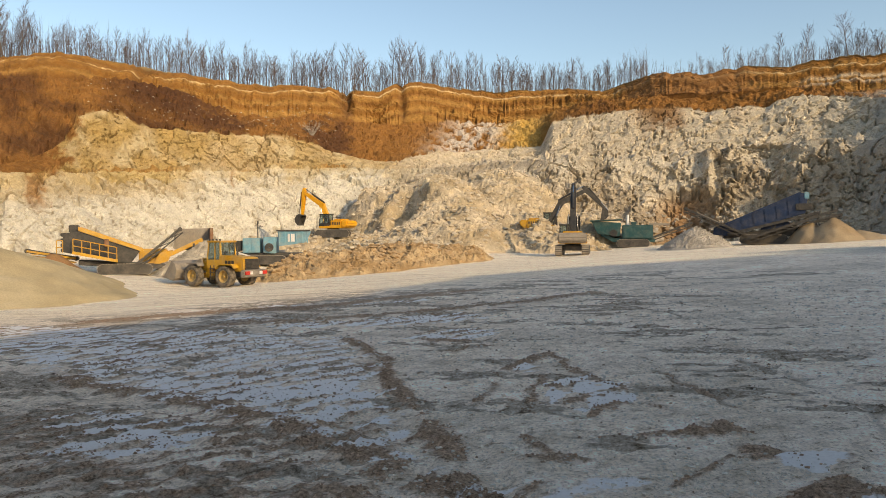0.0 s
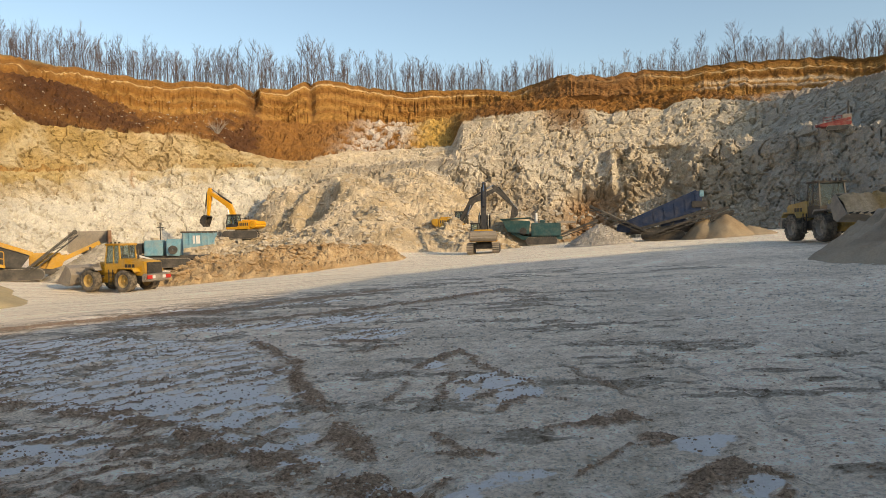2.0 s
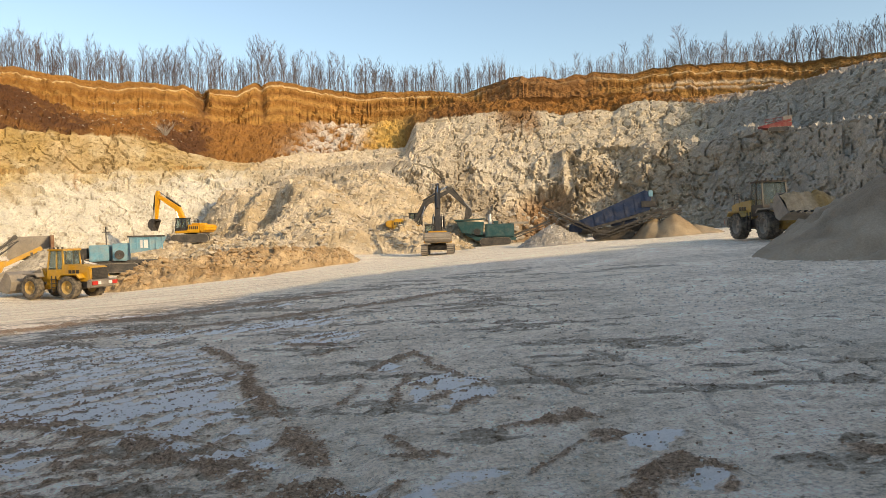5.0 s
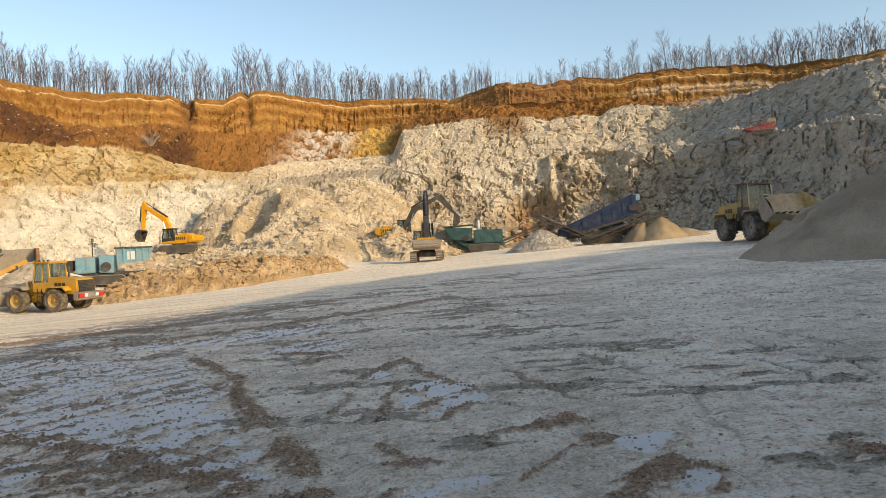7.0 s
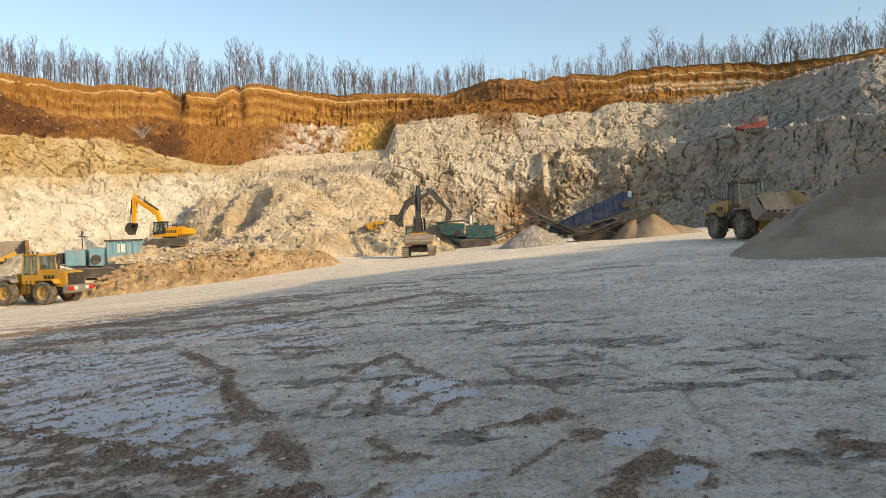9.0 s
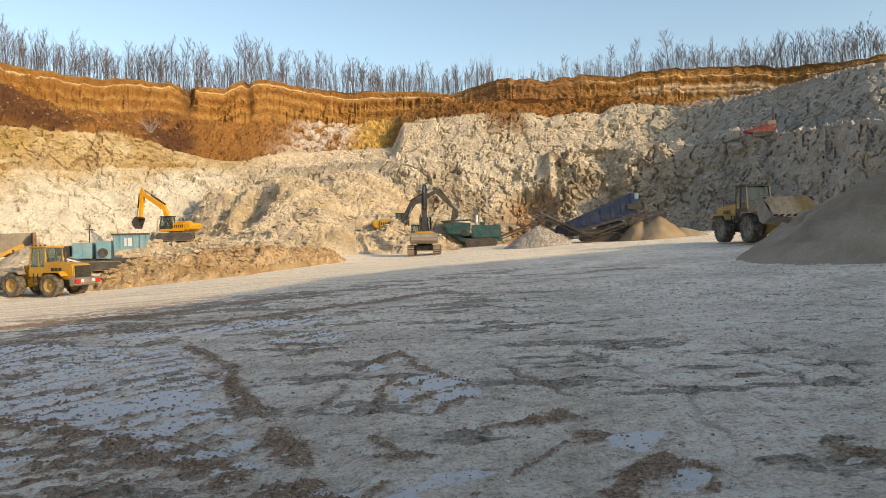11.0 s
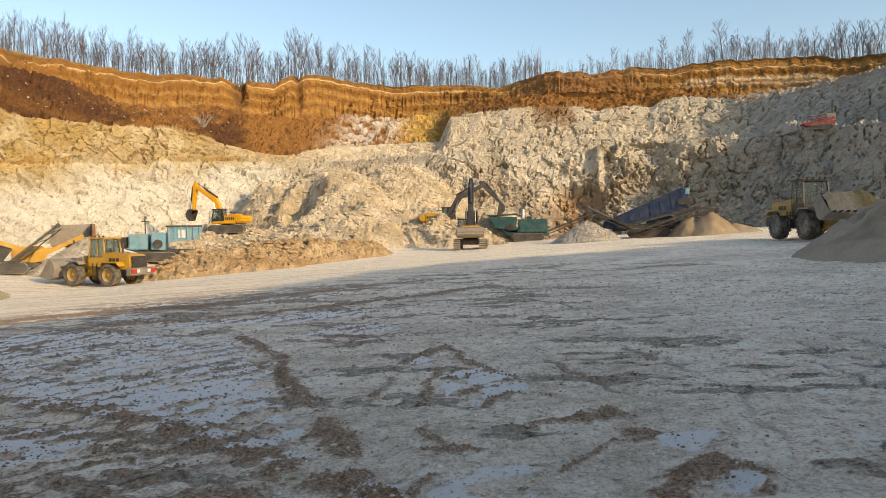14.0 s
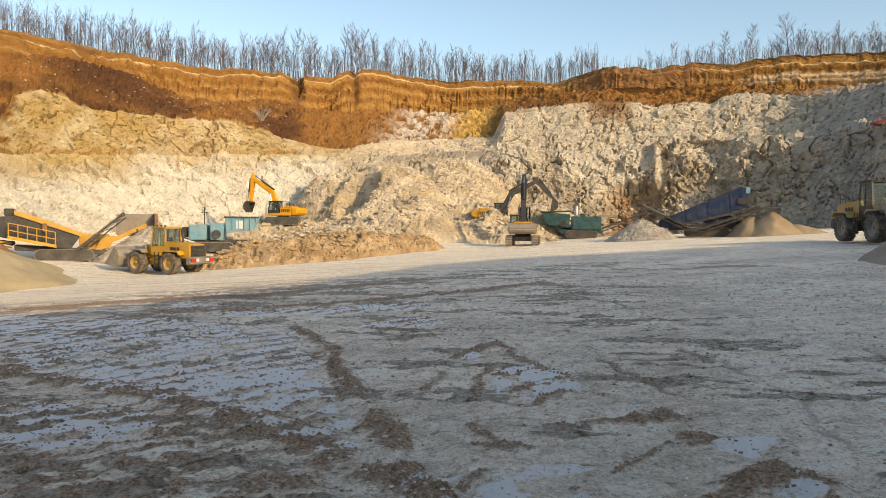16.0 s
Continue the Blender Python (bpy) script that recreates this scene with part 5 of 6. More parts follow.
walk_way = part("walkway", prism([(-3.5, 1.62), (-0.5, 0.95), (-0.5, 1.05), (-3.5, 1.74)], -1.75, -1.1), M_YELLOW, sc)
bm = bmesh.new()
for j in range(6):
    x, z = -3.45 + j * 0.58, 1.72 - j * 0.13
    tube((x, -1.72, z), (x, -1.72, z + 1.0), 0.035, seg=6, bm=bm)
for h in (0.5, 1.0):
    tube((-3.45, -1.72, 1.72 + h), (-0.55, -1.72, 1.07 + h), 0.035, seg=6, bm=bm)
part("handrail", bm, M_YELLOW, walk_way)
part("toe_board", bar((-3.5, -1.74, 1.72), (-0.5, -1.74, 1.05), 0.03, 0.22), M_YELLOW, walk_way)
bm = bmesh.new()
for a, b in (((-4.6, -1.0, 1.6), (-4.6, -1.0, 2.6)), ((-4.2, -1.0, 1.7), (-4.2, -1.0, 2.6)), ((-4.6, -1.0, 2.6), (-4.2, -1.0, 2.6)), ((-4.6, -1.0, 2.1), (-4.2, -1.0, 2.1))):
    tube(a, b, 0.035, seg=6, bm=bm)
part("ladder", bm, M_YELLOW, sc)
conveyor(sc, (-3.4, 0, 1.25), (-6.6, 0, 1.85), 0.9, M_YELLOW)
conveyor(sc, (0.6, -1.0, 0.6), (3.9, -1.0, 3.4), 0.9, M_BLACK)
part("feed_hopper", prism([(3.4, 1.9), (3.5, 3.45), (6.2, 3.5), (6.2, 1.5), (5.5, 1.6)], 0.5, 0.62, bevel=0.01), M_GREYSTEEL, sc, "tall ribbed grey hopper wall")
for j in range(13):
    part("rib", block(3.6 + j * 0.2, 0.44, 2.0, 3.66 + j * 0.2, 0.51, 3.4), M_GREYSTEEL, sc)
part("hopper_end", prism([(6.12, 1.3), (6.34, 1.3), (6.34, 3.5), (6.12, 3.5)], -1.2, 0.7), M_RUST, sc, "rusty hopper end plate")
part("hopper_back", block(3.5, 1.6, 1.8, 6.2, 1.72, 3.4), M_GREYSTEEL, sc)
part("feed_frame", bar((1.2, 0.1, 0.5), (5.6, 0.1, 2.6), 0.5, 0.3), M_YELLOW, sc)
part("engine_cover", block(0.9, 0.2, 0.9, 3.0, 1.2, 1.9, bevel=0.08), M_YELLOW, sc)
part("feed_chute", prism([(1.9, 0.6), (3.0, 0.9), (3.4, 1.8), (2.4, 1.6)], -0.6, 0.4, bevel=0.04), M_YELLOW, sc)
part("support_leg", bar((4.9, -0.9, 0.0), (4.9, -0.9, 2.3), 0.15, 0.15), M_DARKSTEEL, sc)
part("support_leg", bar((6.1, 0.6, -0.1), (6.1, 0.6, 1.6), 0.15, 0.15), M_DARKSTEEL, sc)
part("control_box", block(-1.4, -1.3, 2.1, -1.1, -1.05, 2.7, bevel=0.03), M_RUST, sc)

# aqua crushing plant behind the loader
aq = thing("crusher", on_floor(-26.6, 61.2, 16, 0.2), "weathered aqua crushing plant half buried behind the soil heap", "crusher", "crushing and screening plants")
for s in (-1, 1):
    track_unit(aq, s * 1.1, 3.6, 0.75, 0.5)
part("chassis", block(-2.6, -0.9, 0.7, 3.6, 0.9, 1.0, bevel=0.04), M_DARKSTEEL, aq)
part("engine_housing", block(-2.0, -1.15, 1.0, -0.5, 1.15, 2.35, bevel=0.06), M_AQUA, aq, "pale aqua engine housing")
part("panel", block(-1.9, -1.19, 1.1, -1.3, -1.15, 2.2, bevel=0.01), M_AQUA, aq)
part("panel", block(-1.2, -1.19, 1.1, -0.6, -1.15, 2.2, bevel=0.01), M_AQUA, aq)
part("crusher_body", prism([(-0.2, 1.0), (0.9, 0.95), (1.0, 2.45), (-0.2, 2.45)], -1.2, 1.2, bevel=0.06), M_AQUA, aq)
part("flywheel", lathe([(0.05, -0.08), (0.38, -0.08), (0.38, 0.08), (0.05, 0.08)], 24, centre=(0.35, -1.32, 1.5)), M_DARKSTEEL, aq)
hp = part("feed_hopper", prism([(1.2, 1.6), (3.4, 1.9), (3.9, 2.95), (1.1, 2.95)], -1.35, -1.25), M_AQUA, aq)
part("hopper_wall", prism([(1.2, 1.6), (3.4, 1.9), (3.9, 2.95), (1.1, 2.95)], 1.25, 1.35), M_AQUA, hp)
for j in range(6):
    part("rib", block(1.2 + j * 0.5, -1.45, 1.9, 1.28 + j * 0.5, -1.34, 2.95), M_AQUA, hp)
part("window_panel", block(2.0, -1.40, 2.0, 2.6, -1.36, 2.7), M_WHITE, hp)
part("top_rail", bar((1.0, -1.4, 3.0), (4.0, -1.4, 3.0), 0.1, 0.14), M_DARKSTEEL, hp)
part("service_box", block(-3.3, -0.8, 1.2, -2.2, 0.8, 2.1, bevel=0.05), M_BLACK, aq)
conveyor(aq, (-0.2, -0.6, 0.35), (-5.4, -0.6, 2.0), 0.9, M_WHITE)
part("mast", tube((-0.9, 0.6, 2.3), (-0.9, 0.6, 3.9), 0.05, seg=8), M_BLACK, aq)
part("mast_arm", bar((-1.2, 0.6, 3.45), (-0.6, 0.6, 3.45), 0.08, 0.08), M_BLACK, aq)

# teal jaw crusher under the wall
tc = thing("crusher", on_floor(7.9, 84.0, -5, 0.0), "dark teal tracked jaw crusher under the rock wall", "crusher", "crushing and screening plants")
for s in (-1, 1):
    track_unit(tc, s * 1.15, 3.6, 0.85, 0.5)
part("chassis", prism([(-3.6, 1.3), (-2.2, 0.55), (2.4, 0.55), (2.4, 0.95), (-2.0, 1.0), (-3.4, 1.7)], -0.9, 0.9, bevel=0.04), M_TEAL, tc)
part("feed_hopper", prism([(-4.6, 2.95), (-3.9, 1.5), (-1.5, 1.2), (-1.3, 2.75)], -1.4, 1.4, bevel=0.05), M_TEAL, tc, "flared teal feed hopper")
part("hopper_lip", prism([(-4.75, 2.9), (-1.2, 3.05), (-1.2, 3.18), (-4.75, 3.05)], -1.6, 1.6, bevel=0.03), M_TEAL, tc)
part("power_unit", block(-1.2, -1.25, 0.95, 2.2, 1.25, 2.5, bevel=0.07), M_TEAL, tc, "boxy teal engine compartment")
for j in range(3):
    part("door_panel", block(-1.0 + j * 1.05, -1.29, 1.1, -0.1 + j * 1.05, -1.24, 2.35, bevel=0.01), M_TEAL, tc)
part("flywheel", lathe([(0.05, -0.08), (0.4, -0.08), (0.4, 0.08), (0.05, 0.08)], 24, centre=(-2.1, -1.46, 1.6)), M_BLACK, tc)
part("exhaust_stack", tube((-0.6, 0.3, 2.4), (-0.6, 0.3, 3.7), 0.22, 0.16, 12), M_WHITE, tc, "pale exhaust stack")
part("tank", block(-0.2, -0.6, 2.5, 0.4, 0.2, 2.85, bevel=0.05), M_TEAL, tc)
part("magnet_beam", bar((1.8, 0, 2.55), (4.0, 0, 2.55), 0.7, 0.25), M_GREYSTEEL, tc)
conveyor(tc, (0.6, 0, 0.45), (6.3, 0, 2.65), 1.0, M_DARKSTEEL)

# blue screener at the right
bs = thing("screener", on_floor(18.2, 69.6, -14, 0.0), "dark blue tracked screening plant with long steel conveyors", "screener", "crushing and screening plants")
for s in (-1, 1):
    track_unit(bs, s * 1.15, 4.0, 0.85, 0.5)
part("chassis", bar((-3.4, 0, 0.75), (4.2, 0, 1.05), 1.4, 0.4), M_DARKSTEEL, bs)
bh = part("feed_hopper", prism([(-4.3, 0.9), (-3.2, 0.75), (3.4, 2.75), (3.6, 4.45), (3.0, 4.55), (-4.2, 1.35)], -1.35, -1.2, bevel=0.02), M_BLUE, bs, "long inclined dark blue hopper side")
part("hopper_wall", prism([(-4.3, 0.9), (-3.2, 0.75), (3.4, 2.75), (3.6, 4.45), (3.0, 4.55), (-4.2, 1.35)], 1.2, 1.35, bevel=0.02), M_BLUE, bh)
part("hopper_floor", bar((-4.0, 0, 0.9), (3.3, 0, 2.9), 2.4, 0.12), M_BLUE, bh)
for j in range(7):
    x = -2.6 + j * 0.95
    part("rib", bar((x, -1.38, 0.95 + (x + 3.2) * 0.303), (x - 0.15, -1.38, 1.30 + (x + 4.0) * 0.42), 0.06, 0.10), M_BLUE, bh)
part("top_rail", bar((-4.2, -1.38, 1.42), (3.0, -1.38, 4.58), 0.10, 0.14), M_BLUE, bh)
part("end_plate", block(3.3, -1.4, 4.0, 3.7, 1.0, 4.6, bevel=0.04), M_AQUA, bh, "light blue head plate")
part("head_drive", block(2.6, -1.5, 3.0, 4.0, -1.1, 3.6, bevel=0.05), M_DARKSTEEL, bs)
conveyor(bs, (-1.6, -1.6, 0.9), (-6.6, -1.6, 3.3), 0.85, M_DARKSTEEL)
part("lamp_bar", bar((-5.6, -2.05, 2.95), (-3.6, -2.05, 1.95), 0.05, 0.07), M_GREYSTEEL, bs)
conveyor(bs, (-1.2, -1.9, 0.5), (5.6, -1.9, 2.9), 0.9, M_DARKSTEEL)
conveyor(bs, (0.6, 1.6, 0.8), (6.4, 1.6, 2.6), 0.9, M_DARKSTEEL)
for x, z in ((0.5, 1.1), (2.3, 1.8), (4.0, 2.3)):
    part("brace", bar((x, -1.5, 0.7), (x + 0.5, -1.5, z + 0.6), 0.12, 0.12), M_DARKSTEEL, bs)
    part("brace", bar((x + 0.8, -1.42, 0.7), (x + 0.1, -1.42, z + 0.6), 0.08, 0.08), M_DARKSTEEL, bs)
part("skirt", prism([(-3.4, 0.6), (4.4, 0.75), (4.0, 1.6), (1.5, 1.5), (-2.6, 0.95)], -1.15, 1.15, bevel=0.03), M_DARKSTEEL, bs)
part("side_frame", bar((-3.0, -1.5, 0.9), (4.4, -1.5, 2.75), 0.12, 0.25), M_DARKSTEEL, bs)
part("engine_cover", block(-0.2, -1.0, 1.0, 2.2, 1.0, 2.0, bevel=0.08), M_BLUE, bs)

# excavators
excavator(pose(-25.2, 76.0, 2.15, 0, 0, 12), "bright amber excavator working on top of the rubble mound", M_BRIGHT, M_BRIGHT, M_BRIGHT, swing=155, boom=50, stick=-84, curl=-65, scale=0.88)
excavator(on_floor(0.9, 67.5, 86, 0.0), "old yellow excavator with a black boom on the haul road", M_YELLOW, M_BLACK, M_GREYSTEEL, swing=2, boom=62, stick=-72, curl=-100, scale=0.98)
excavator(pose(-2.0, 80.8, 1.9, 0, 0, 20), "dusty yellow excavator on rubble, dark arm reaching over the crusher", M_YELLOW, M_DARKSTEEL, M_YELLOW, swing=-24, boom=44, stick=-46, curl=-95, scale=0.98)

# wheel loaders
wheel_loader(on_floor(-22.9, 44.8, 160, 0.0), "orange-yellow wheel loader with low empty bucket by the screener", M_YELLOW, M_FADED, 0.90, lift=0.12, curl=12)
wheel_loader(on_floor(22.0, 45.2, -88, 0.0), "large yellow wheel loader carrying rubble behind the sand pile", M_FADED, M_GREYSTEEL, 1.10, lift=0.42, curl=22, load=True, cab_paint=M_BLACK)

# red drill rig on the bench
rg = thing("drill_rig", pose(41.6, 83.4, 13.2, 0, 0, -22) @ Matrix.Diagonal((0.85, 0.85, 0.85, 1)), "small red drill rig standing on the upper bench", "drill rig")
for s in (-1, 1):
    track_unit(rg, s * 0.8, 2.6, 0.6, 0.4)
part("body", prism([(-1.8, 0.5), (1.6, 0.6), (1.7, 1.1), (0.6, 1.2), (-2.4, 0.85)], -0.9, 0.9, bevel=0.05), M_RED, rg)
part("feed_beam", bar((-2.6, -0.5, 0.65), (1.6, -0.5, 1.5), 0.3, 0.35), M_RED, rg)
part("mast", bar((1.3, 0, 0.8), (1.35, 0, 3.9), 0.18, 0.22), M_DARKSTEEL, rg)
part("cab", block(0.6, -0.6, 1.1, 1.7, 0.6, 2.1, bevel=0.06), M_GREYSTEEL, rg)
handrail(rg, [(-1.7, -0.9, 0.9), (0.5, -0.9, 1.1)], 0.8, M_RED)


# ---- bare winter trees on the rim ----
M_BARK = surface("grey_brown_bark", (0.085, 0.066, 0.055), (0.16, 0.125, 0.105), 2.0, 0.9, 0.3, 0.02)
M_TWIG = surface("brown_twigs", (0.08, 0.06, 0.055), (0.14, 0.108, 0.098), 1.0, 0.9, 0.1, 0.01)
M_PALE = surface("pale_birch_bark", (0.30, 0.26, 0.22), (0.48, 0.43, 0.38), 2.0, 0.85, 0.2, 0.01)


def tree_kind(height, spread, seed, bark, limbs=16, fork=1):
    rnd = random.Random(seed)
    trunk, crown = bmesh.new(), bmesh.new()

    def grow(bm, p, way, length, r, steps, sides, wander):
        pts = [(p.copy(), r)]
        for j in range(steps):
            way = (way + Vector((rnd.uniform(-1, 1), rnd.uniform(-1, 1), rnd.uniform(-0.4, 0.8))) * wander).normalized()
            p = p + way * length / steps
            pts.append((p.copy(), r * (1 - 0.85 * (j + 1) / steps)))
        for (a, ra), (b, rb) in zip(pts[:-1], pts[1:]):
            tube(a, b, ra, rb, sides, bm)
        return pts
    stems = []
    for f in range(fork):
        lean = Vector((rnd.uniform(-0.16, 0.16), rnd.uniform(-0.16, 0.16), 1)).normalized()
        stems.append(grow(trunk, Vector((rnd.uniform(-0.25, 0.25) * (fork > 1), rnd.uniform(-0.25, 0.25) * (fork > 1), -0.5)), lean, height * rnd.uniform(0.85, 1.0), 0.0122 * height * (0.7 if fork > 1 else 0.85), 7, 6, 0.045))
    for stem in stems:
        for j in range(limbs // fork):
            f = 0.32 + 0.66 * (j + rnd.random()) / (limbs // fork)
            i = min(int(f * 7), 6)
            p = stem[i][0].lerp(stem[i + 1][0], f * 7 - i)
            a = rnd.uniform(0, 6.283)
            way = Vector((math.cos(a) * spread, math.sin(a) * spread, rnd.uniform(0.5, 1.0))).normalized()
            ln = height * rnd.uniform(0.16, 0.32) * (1.15 - 0.6 * f)
            limb = grow(crown, p, way, ln, 0.013 + 0.0022 * height * (1 - f), 3, 3, 0.13)
            for q in range(13):
                g = rnd.uniform(0.25, 1.0) * 3
                ii = min(int(g), 2)
                tp = limb[ii][0].lerp(limb[ii + 1][0], min(g - ii, 1))
                tw = (way + Vector((rnd.uniform(-1, 1), rnd.uniform(-1, 1), rnd.uniform(-0.1, 1.3))) * 0.75).normalized()
                grow(crown, tp, tw, ln * rnd.uniform(0.3, 0.75), 0.0100, 2, 3, 0.16)
    t = new("tree")
    tr = part("trunk", trunk, bark, t)
    part("crown", crown, M_TWIG, t, "haze of thin leafless twigs")
    return t


LABELS = ["slender leafless young tree on the quarry rim", "bare forked tree with grey-brown bark on the rim", "spreading bare tree with dark limbs on the rim", "pale bare birch on the quarry rim"]
kinds = []
for j in range(10):
    style = (0, 0, 0, 1, 0, 1, 2, 3, 0, 1)[j]
    t = tree_kind(7.0, (0.42, 0.45, 0.7, 0.5)[style], 900 + j, M_PALE if style == 3 else M_BARK, (20, 27, 26, 28)[style], (1, 3, 1, 2)[style])
    tagged(t, LABELS[style], "tree", "bare trees along the rim")
    kinds.append((t, style))
rnd = random.Random(77)
first = set()


def plant(a, back, h, j):
    r, z = rim_at(a)
    t, style = kinds[j]
    m = pose(math.sin(radians(a)) * (r + back), math.cos(radians(a)) * (r + back), z + 0.1 + 0.3 * min(1, back / 14), rnd.uniform(-3, 3), rnd.uniform(-3, 3), rnd.uniform(0, 360)) @ Matrix.Diagonal((h / 7.0, h / 7.0, h / 7.0, 1))
    if j not in first:
        first.add(j)
        t.matrix_world = m
    else:
        c = copy_thing(t, m)
        c.matrix_basis = m


def tree_height(a):
    return float(np.interp(a, [-48, -41, -38, -34, -28, -22, -16, -10, -4, 2, 6, 8, 11, 14, 18, 22, 27, 34], [8.6, 8.0, 4.4, 5.6, 6.8, 7.2, 7.8, 7.8, 6.8, 6.2, 5.4, 2.5, 3.2, 4.0, 4.2, 5.0, 6.0, 6.6]))


a = -47.0
while a < 37.5:
    dense = 0.215 if a < 6.3 else (0.75 if a < 9.5 else (0.40 if a < 18 else 0.22))
    a += dense * rnd.uniform(0.6, 1.4)
    plant(a, rnd.uniform(1.0, 13.0), tree_height(a) * rnd.choice((0.6, 0.75, 0.85, 0.95, 1.0, 1.1)), rnd.choice((0, 1, 2, 3, 4, 5, 8, 9, 0, 1, 2, 4, 8) if a < 7 else (3, 5, 6, 7, 9, 7, 3, 5, 2)))
for a, back, h, j in ((-19.2, 2.0, 7.4, 6), (-41.0, 2.0, 10.0, 6), (15.6, 2.5, 6.6, 6), (17.2, 4.0, 7.4, 7), (20.1, 2.0, 8.2, 6), (-18.0, 2.0, 5.6, 3), (10.5, 3, 4.4, 7), (12.2, 3, 5.4, 7)):
    plant(a, back, h, j)


# low brushwood under the trees
rnd = random.Random(123)
verts, faces = [], []
for n in range(6000):
    a = rnd.uniform(-47, 37.5)
    if 6.5 < a < 9.5 and rnd.random() < 0.6:
        continue
    r, z = rim_at(a)
    back = rnd.uniform(0.6, 15)
    x, y, z = math.sin(radians(a)) * (r + back), math.cos(radians(a)) * (r + back), z + 0.2
    h = rnd.uniform(0.7, 1.0) ** 2 * (6.4 if a < 6.5 else 4.0) * rnd.choice((0.4, 0.6, 0.8, 1.0))
    lx, ly, w = rnd.uniform(-0.08, 0.08) * h, rnd.uniform(-0.08, 0.08) * h, 0.008 + 0.0045 * h
    k = len(verts)
    verts += [(x - w, y - w, z - 0.6), (x + w, y - w, z - 0.6), (x, y + w, z - 0.6), (x + lx, y + ly, z + h)]
    faces += [(k, k + 1, k + 3), (k + 1, k + 2, k + 3), (k + 2, k, k + 3)]
    for q in range(4):
        f = rnd.uniform(0.4, 0.9)
        px, py, pz = x + lx * f, y + ly * f, z + h * f
        k = len(verts)
        verts += [(px - 0.012, py, pz), (px + 0.012, py, pz), (px, py + 0.015, pz - 0.02), (px + rnd.uniform(-0.3, 0.3) * h * 0.5, py + rnd.uniform(-0.3, 0.3) * h * 0.5, pz + 0.28 * h)]
        faces += [(k, k + 1, k + 3), (k + 1, k + 2, k + 3), (k + 2, k, k + 3)]
me = bpy.data.meshes.new("brushwood")
me.from_pydata(verts, [], faces)
me.materials.append(M_TWIG)
tagged(new("brushwood", me), "leafless brushwood and saplings along the quarry rim", "brushwood", kind="stuff")

# a pale dead bush on the soil slope
bm = bmesh.new()
for n in range(26):
    p, way = Vector((rnd.uniform(-0.3, 0.3), rnd.uniform(-0.3, 0.3), 0)), Vector((rnd.uniform(-0.8, 0.8), rnd.uniform(-0.8, 0.8), 1)).normalized()
    q = p + way * rnd.uniform(1.2, 2.6)
    tube(p, q, 0.035, 0.012, 4, bm)
    for j in range(3):
        c = p.lerp(q, rnd.uniform(0.4, 0.9))
        tube(c, c + (way + Vector((rnd.uniform(-0.8, 0.8), rnd.uniform(-0.8, 0.8), 0))) * 0.6, 0.018, 0.008, 3, bm)
bush = part("bush", bm, M_PALE)
bush.location = (-39.0, 107.5, 18.1)
tagged(bush, "pale leafless bush on the brown soil slope", "bush")


# ---- loose stones ----
def hull_shapes(count, seed):
    """A few broken-stone shapes, as points and triangles."""
    rnd = random.Random(seed)
    base = [(1, 0, 0), (-1, 0, 0), (0, 1, 0), (0, -1, 0), (0, 0, 1), (0, 0, -1), (0.7, 0.7, 0.5), (-0.7, 0.6, 0.5), (-0.6, -0.7, 0.4), (0.7, -0.6, 0.5)]
    out = []
    for n in range(count):
        bm = bmesh.new()
        for p in base:
            bm.verts.new([c * rnd.uniform(0.65, 1.2) for c in p])
        bmesh.ops.convex_hull(bm, input=bm.verts)
        bm.verts.index_update()
        out.append((np.array([v.co for v in bm.verts]), np.array([[v.index for v in f.verts] for f in bm.faces])))
        bm.free()
    return out


HULLS = hull_shapes(16, 8)


def stone_field(name, label, spots, material, seed):
    """Many small broken stones in one mesh. spots: x, y, z, size."""
    rs = np.random.RandomState(seed)
    spots = np.array(spots)
    kind = rs.randint(0, len(HULLS), len(spots))
    verts, faces, count = [], [], 0
    for k, (pts, tris) in enumerate(HULLS):
        own = spots[kind == k]
        q = rs.normal(size=(len(own), 4))
        q = q / np.linalg.norm(q, axis=1)[:, None]
        w, x, y, z = q.T
        turn = np.stack([1 - 2 * (y * y + z * z), 2 * (x * y - z * w), 2 * (x * z + y * w), 2 * (x * y + z * w), 1 - 2 * (x * x + z * z), 2 * (y * z - x * w), 2 * (x * z - y * w), 2 * (y * z + x * w), 1 - 2 * (x * x + y * y)], -1).reshape(-1, 3, 3)
        size = own[:, 3:4] * np.stack([rs.uniform(0.8, 1.3, len(own)), rs.uniform(0.6, 1.0, len(own)), rs.uniform(0.5, 0.8, len(own))], -1)
        P = np.einsum("nij,vj->nvi", turn, pts) * size[:, None, :] + own[:, None, :3]
        verts.append(P.reshape(-1, 3))
        faces.append((tris[None] + (count + np.arange(len(own)) * len(pts))[:, None, None]).reshape(-1, 3))
        count += P.shape[0] * P.shape[1]
    me = bpy.data.meshes.new(name)
    me.from_pydata(np.concatenate(verts).tolist(), [], np.concatenate(faces).tolist())
    me.materials.append(material)
    return tagged(new(name, me), label, "stones", kind="stuff")


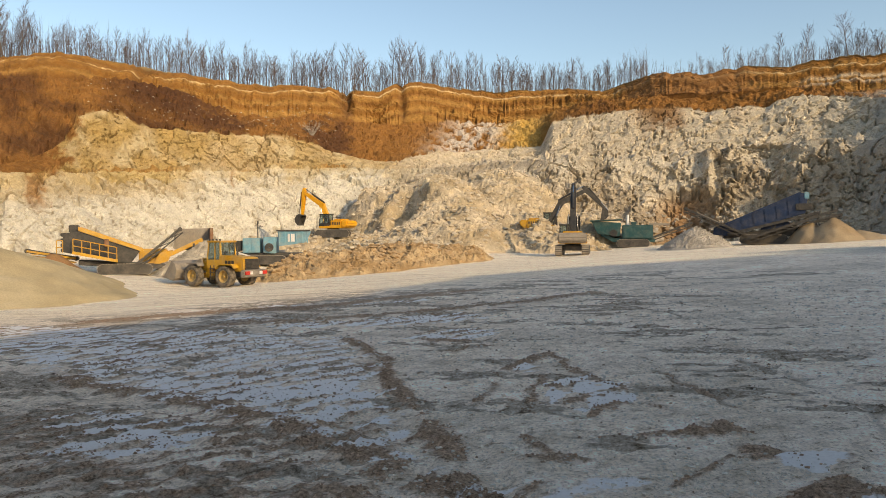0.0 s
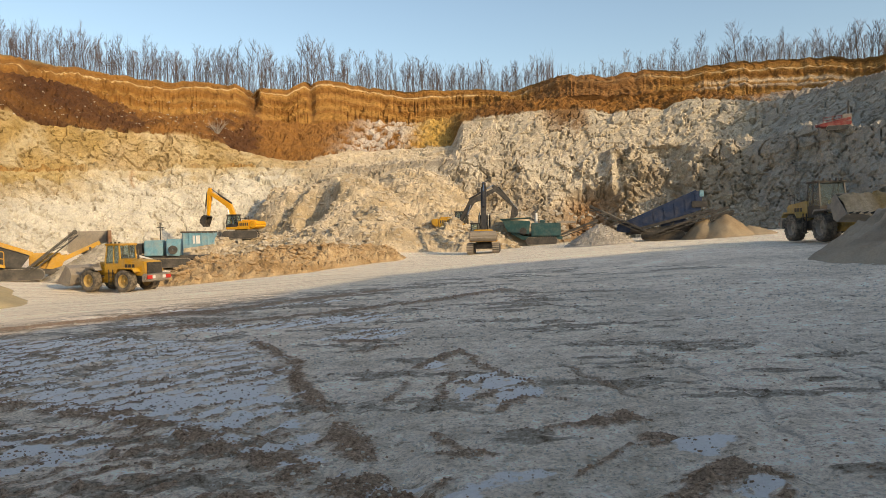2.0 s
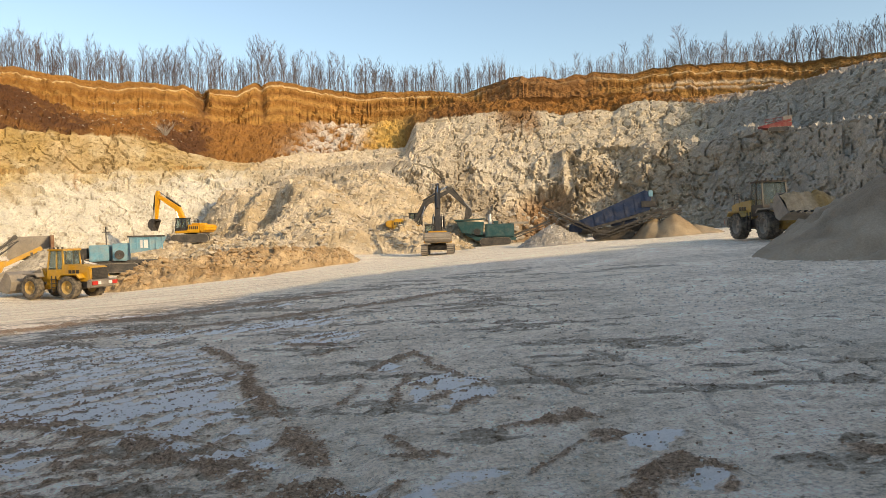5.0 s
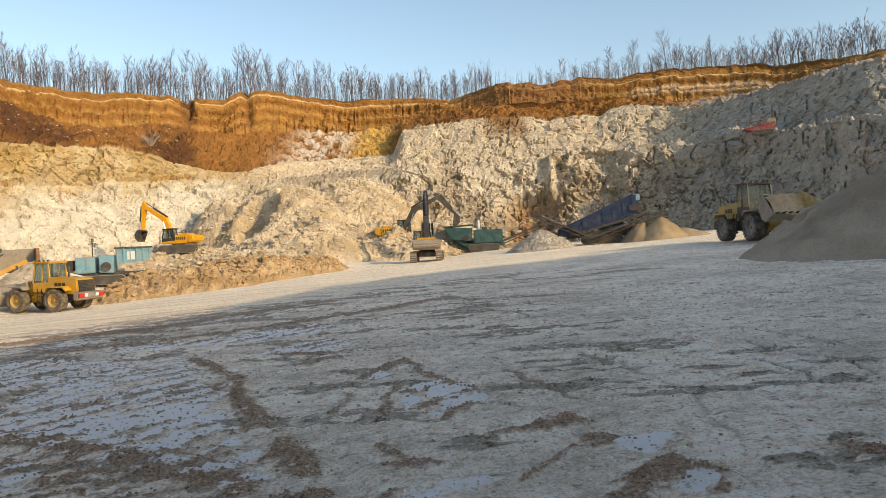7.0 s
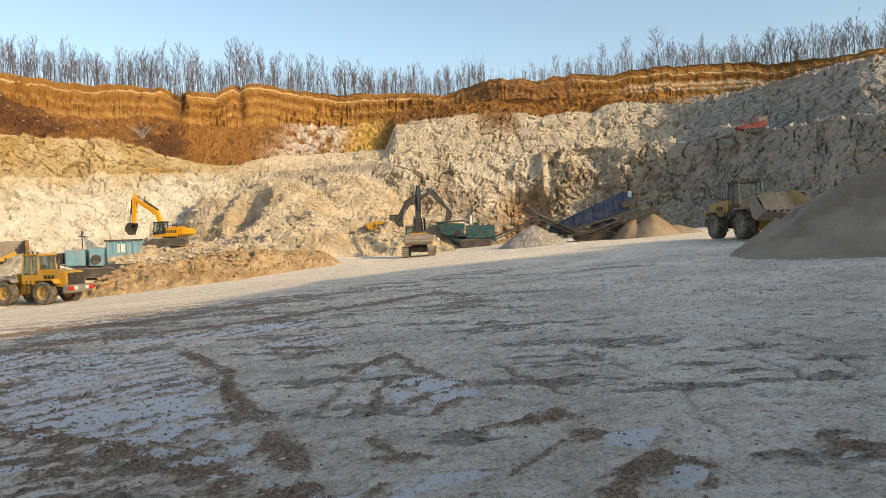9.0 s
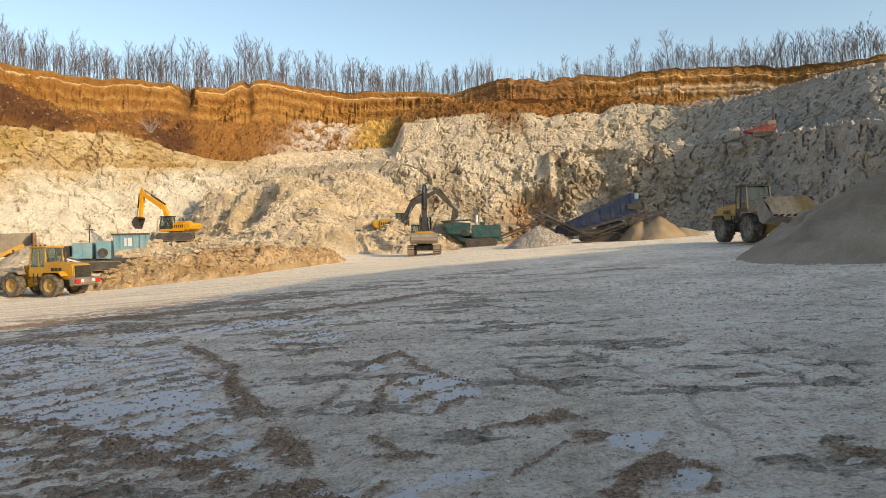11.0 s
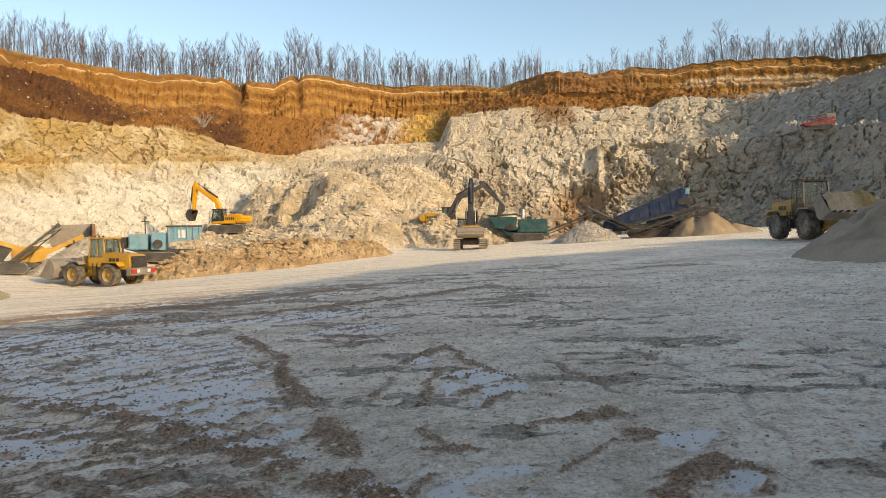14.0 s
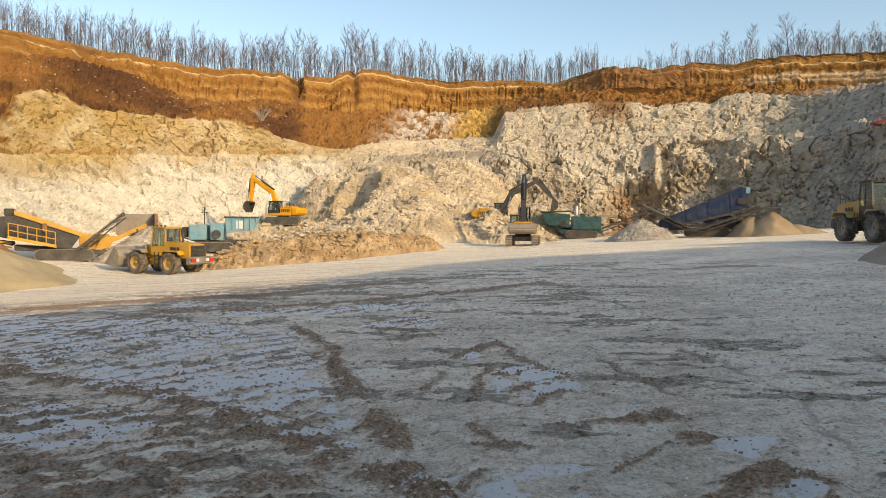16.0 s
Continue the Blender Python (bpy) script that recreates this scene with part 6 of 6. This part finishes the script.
M_STONE = surface("pale_limestone", (0.50, 0.45, 0.37), (0.70, 0.65, 0.56), 2.0, 0.9, 0.4, 0.02)
M_RUBBLE = surface("cream_rubble", (0.44, 0.355, 0.24), (0.62, 0.53, 0.40), 2.0, 0.9, 0.4, 0.02)
M_LUMP = surface("clayey_soil_lumps", (0.36, 0.235, 0.115), (0.52, 0.37, 0.21), 2.0, 0.95, 0.4, 0.02)
M_GREYSTONE = surface("grey_limestone", (0.36, 0.32, 0.26), (0.54, 0.48, 0.40), 2.0, 0.9, 0.4, 0.02)
rs = np.random.RandomState(5)
py = 4.5 + 24 * rs.rand(11000) ** 1.7
px = rs.uniform(-0.62, 0.68, 11000) * py + rs.uniform(-1, 1, 11000) + np.where(rs.rand(11000) < 0.6, 1.5, 0)
spots = np.stack([px, py, floor_z(px, py) + 0.012, rs.choice((0.005, 0.006, 0.007, 0.009, 0.011, 0.014, 0.023), 11000) * (1 + py / 25)], -1)
stone_field("pebbles", "pale limestone pebbles scattered over the frozen ground", spots, M_STONE, 11)


def strewn(mesh, count, keep, sizes, seed):
    """Places on a mesh's own surface where loose blocks lie."""
    co = np.zeros(len(mesh.vertices) * 3, np.float32)
    mesh.vertices.foreach_get("co", co)
    co = co.reshape(-1, 3)
    co = co[keep(co)]
    rnd = random.Random(seed)
    out = []
    for n in range(count):
        x, y, z = co[rnd.randrange(len(co))]
        size = rnd.choice(sizes)
        out.append((float(x), float(y), float(z) + 0.1 * size, size))
    return out


mound = bpy.data.objects["rubble_mound"].data
above = lambda c: c[:, 2] - floor_z(c[:, 0].astype(float), c[:, 1].astype(float)) > 0.25
stone_field("boulders", "broken cream limestone blocks strewn over the mound", strewn(mound, 5200, above, (0.08, 0.10, 0.13, 0.17, 0.22, 0.3, 0.42), 21), M_RUBBLE, 31)
foot = lambda c: (c[:, 2] < 5.0) & (c[:, 2] > 0.8) & (np.abs(np.degrees(np.arctan2(c[:, 0], c[:, 1])) - 8) < 26) & (c[:, 1] > 50)
stone_field("boulders", "fallen grey limestone blocks along the foot of the wall", strewn(wall.data, 1400, foot, (0.1, 0.14, 0.2, 0.28, 0.45), 22), M_GREYSTONE, 32)
slope_part = lambda c: (c[:, 2] > 17.0) & (c[:, 2] < 23.5) & (np.degrees(np.arctan2(c[:, 0], c[:, 1])) < -18) & (np.degrees(np.arctan2(c[:, 0], c[:, 1])) > -36) & (c[:, 1] > 50)
stone_field("boulders", "small pale stones lying on the brown soil slope", strewn(wall.data, 260, slope_part, (0.06, 0.08, 0.10, 0.16), 23), M_GREYSTONE, 33)
stone_field("soil_clods", "lumps of brown clayey soil on the long heap", strewn(bpy.data.objects["soil_heap"].data, 1500, above, (0.07, 0.10, 0.14, 0.2, 0.3), 27), M_LUMP, 37)
gravel = [o.data for o in bpy.data.objects if o.name.startswith("gravel_pile")]
for n, me in enumerate(gravel):
    stone_field("gravel", "loose grey gravel on the cone", strewn(me, 1600, above, (0.04, 0.055, 0.075, 0.1), 24 + n), M_GREYSTONE, 34 + n)


# brown clods thrown up along the ruts, and over the ice
M_CLOD = surface("frozen_mud_clods", (0.20, 0.13, 0.08), (0.44, 0.30, 0.195), 6.0, 0.95, 0.4, 0.01)
flat = np.stack([GX, GY, gz], -1).reshape(-1, 3)
mud_f, ice_f, streak_f = mud.reshape(-1), ice.reshape(-1), streak.reshape(-1)
close = (flat[:, 1] > 4.3) & (flat[:, 1] < 26) & (np.abs(flat[:, 0]) < 0.75 * flat[:, 1] + 1)
rs = np.random.RandomState(4)
weight = close * (np.clip(mud_f - 0.22, 0, 1) ** 1.2 + 0.03 * (ice_f > 0.35) + 0.05 * streak_f + 0.004)
weight = weight * np.where(flat[:, 1] > 17, 1.6, 1.0)
pick = rs.choice(len(flat), 9500, replace=False, p=weight / weight.sum())
spots = [(float(flat[i, 0]), float(flat[i, 1]), float(flat[i, 2]) + 0.006, float(rs.choice((0.008, 0.010, 0.012, 0.015, 0.019, 0.026)) * (0.8 + flat[i, 1] / 50))) for i in pick]
stone_field("mud_clods", "brown frozen mud clods along the wheel ruts", spots, M_CLOD, 41)
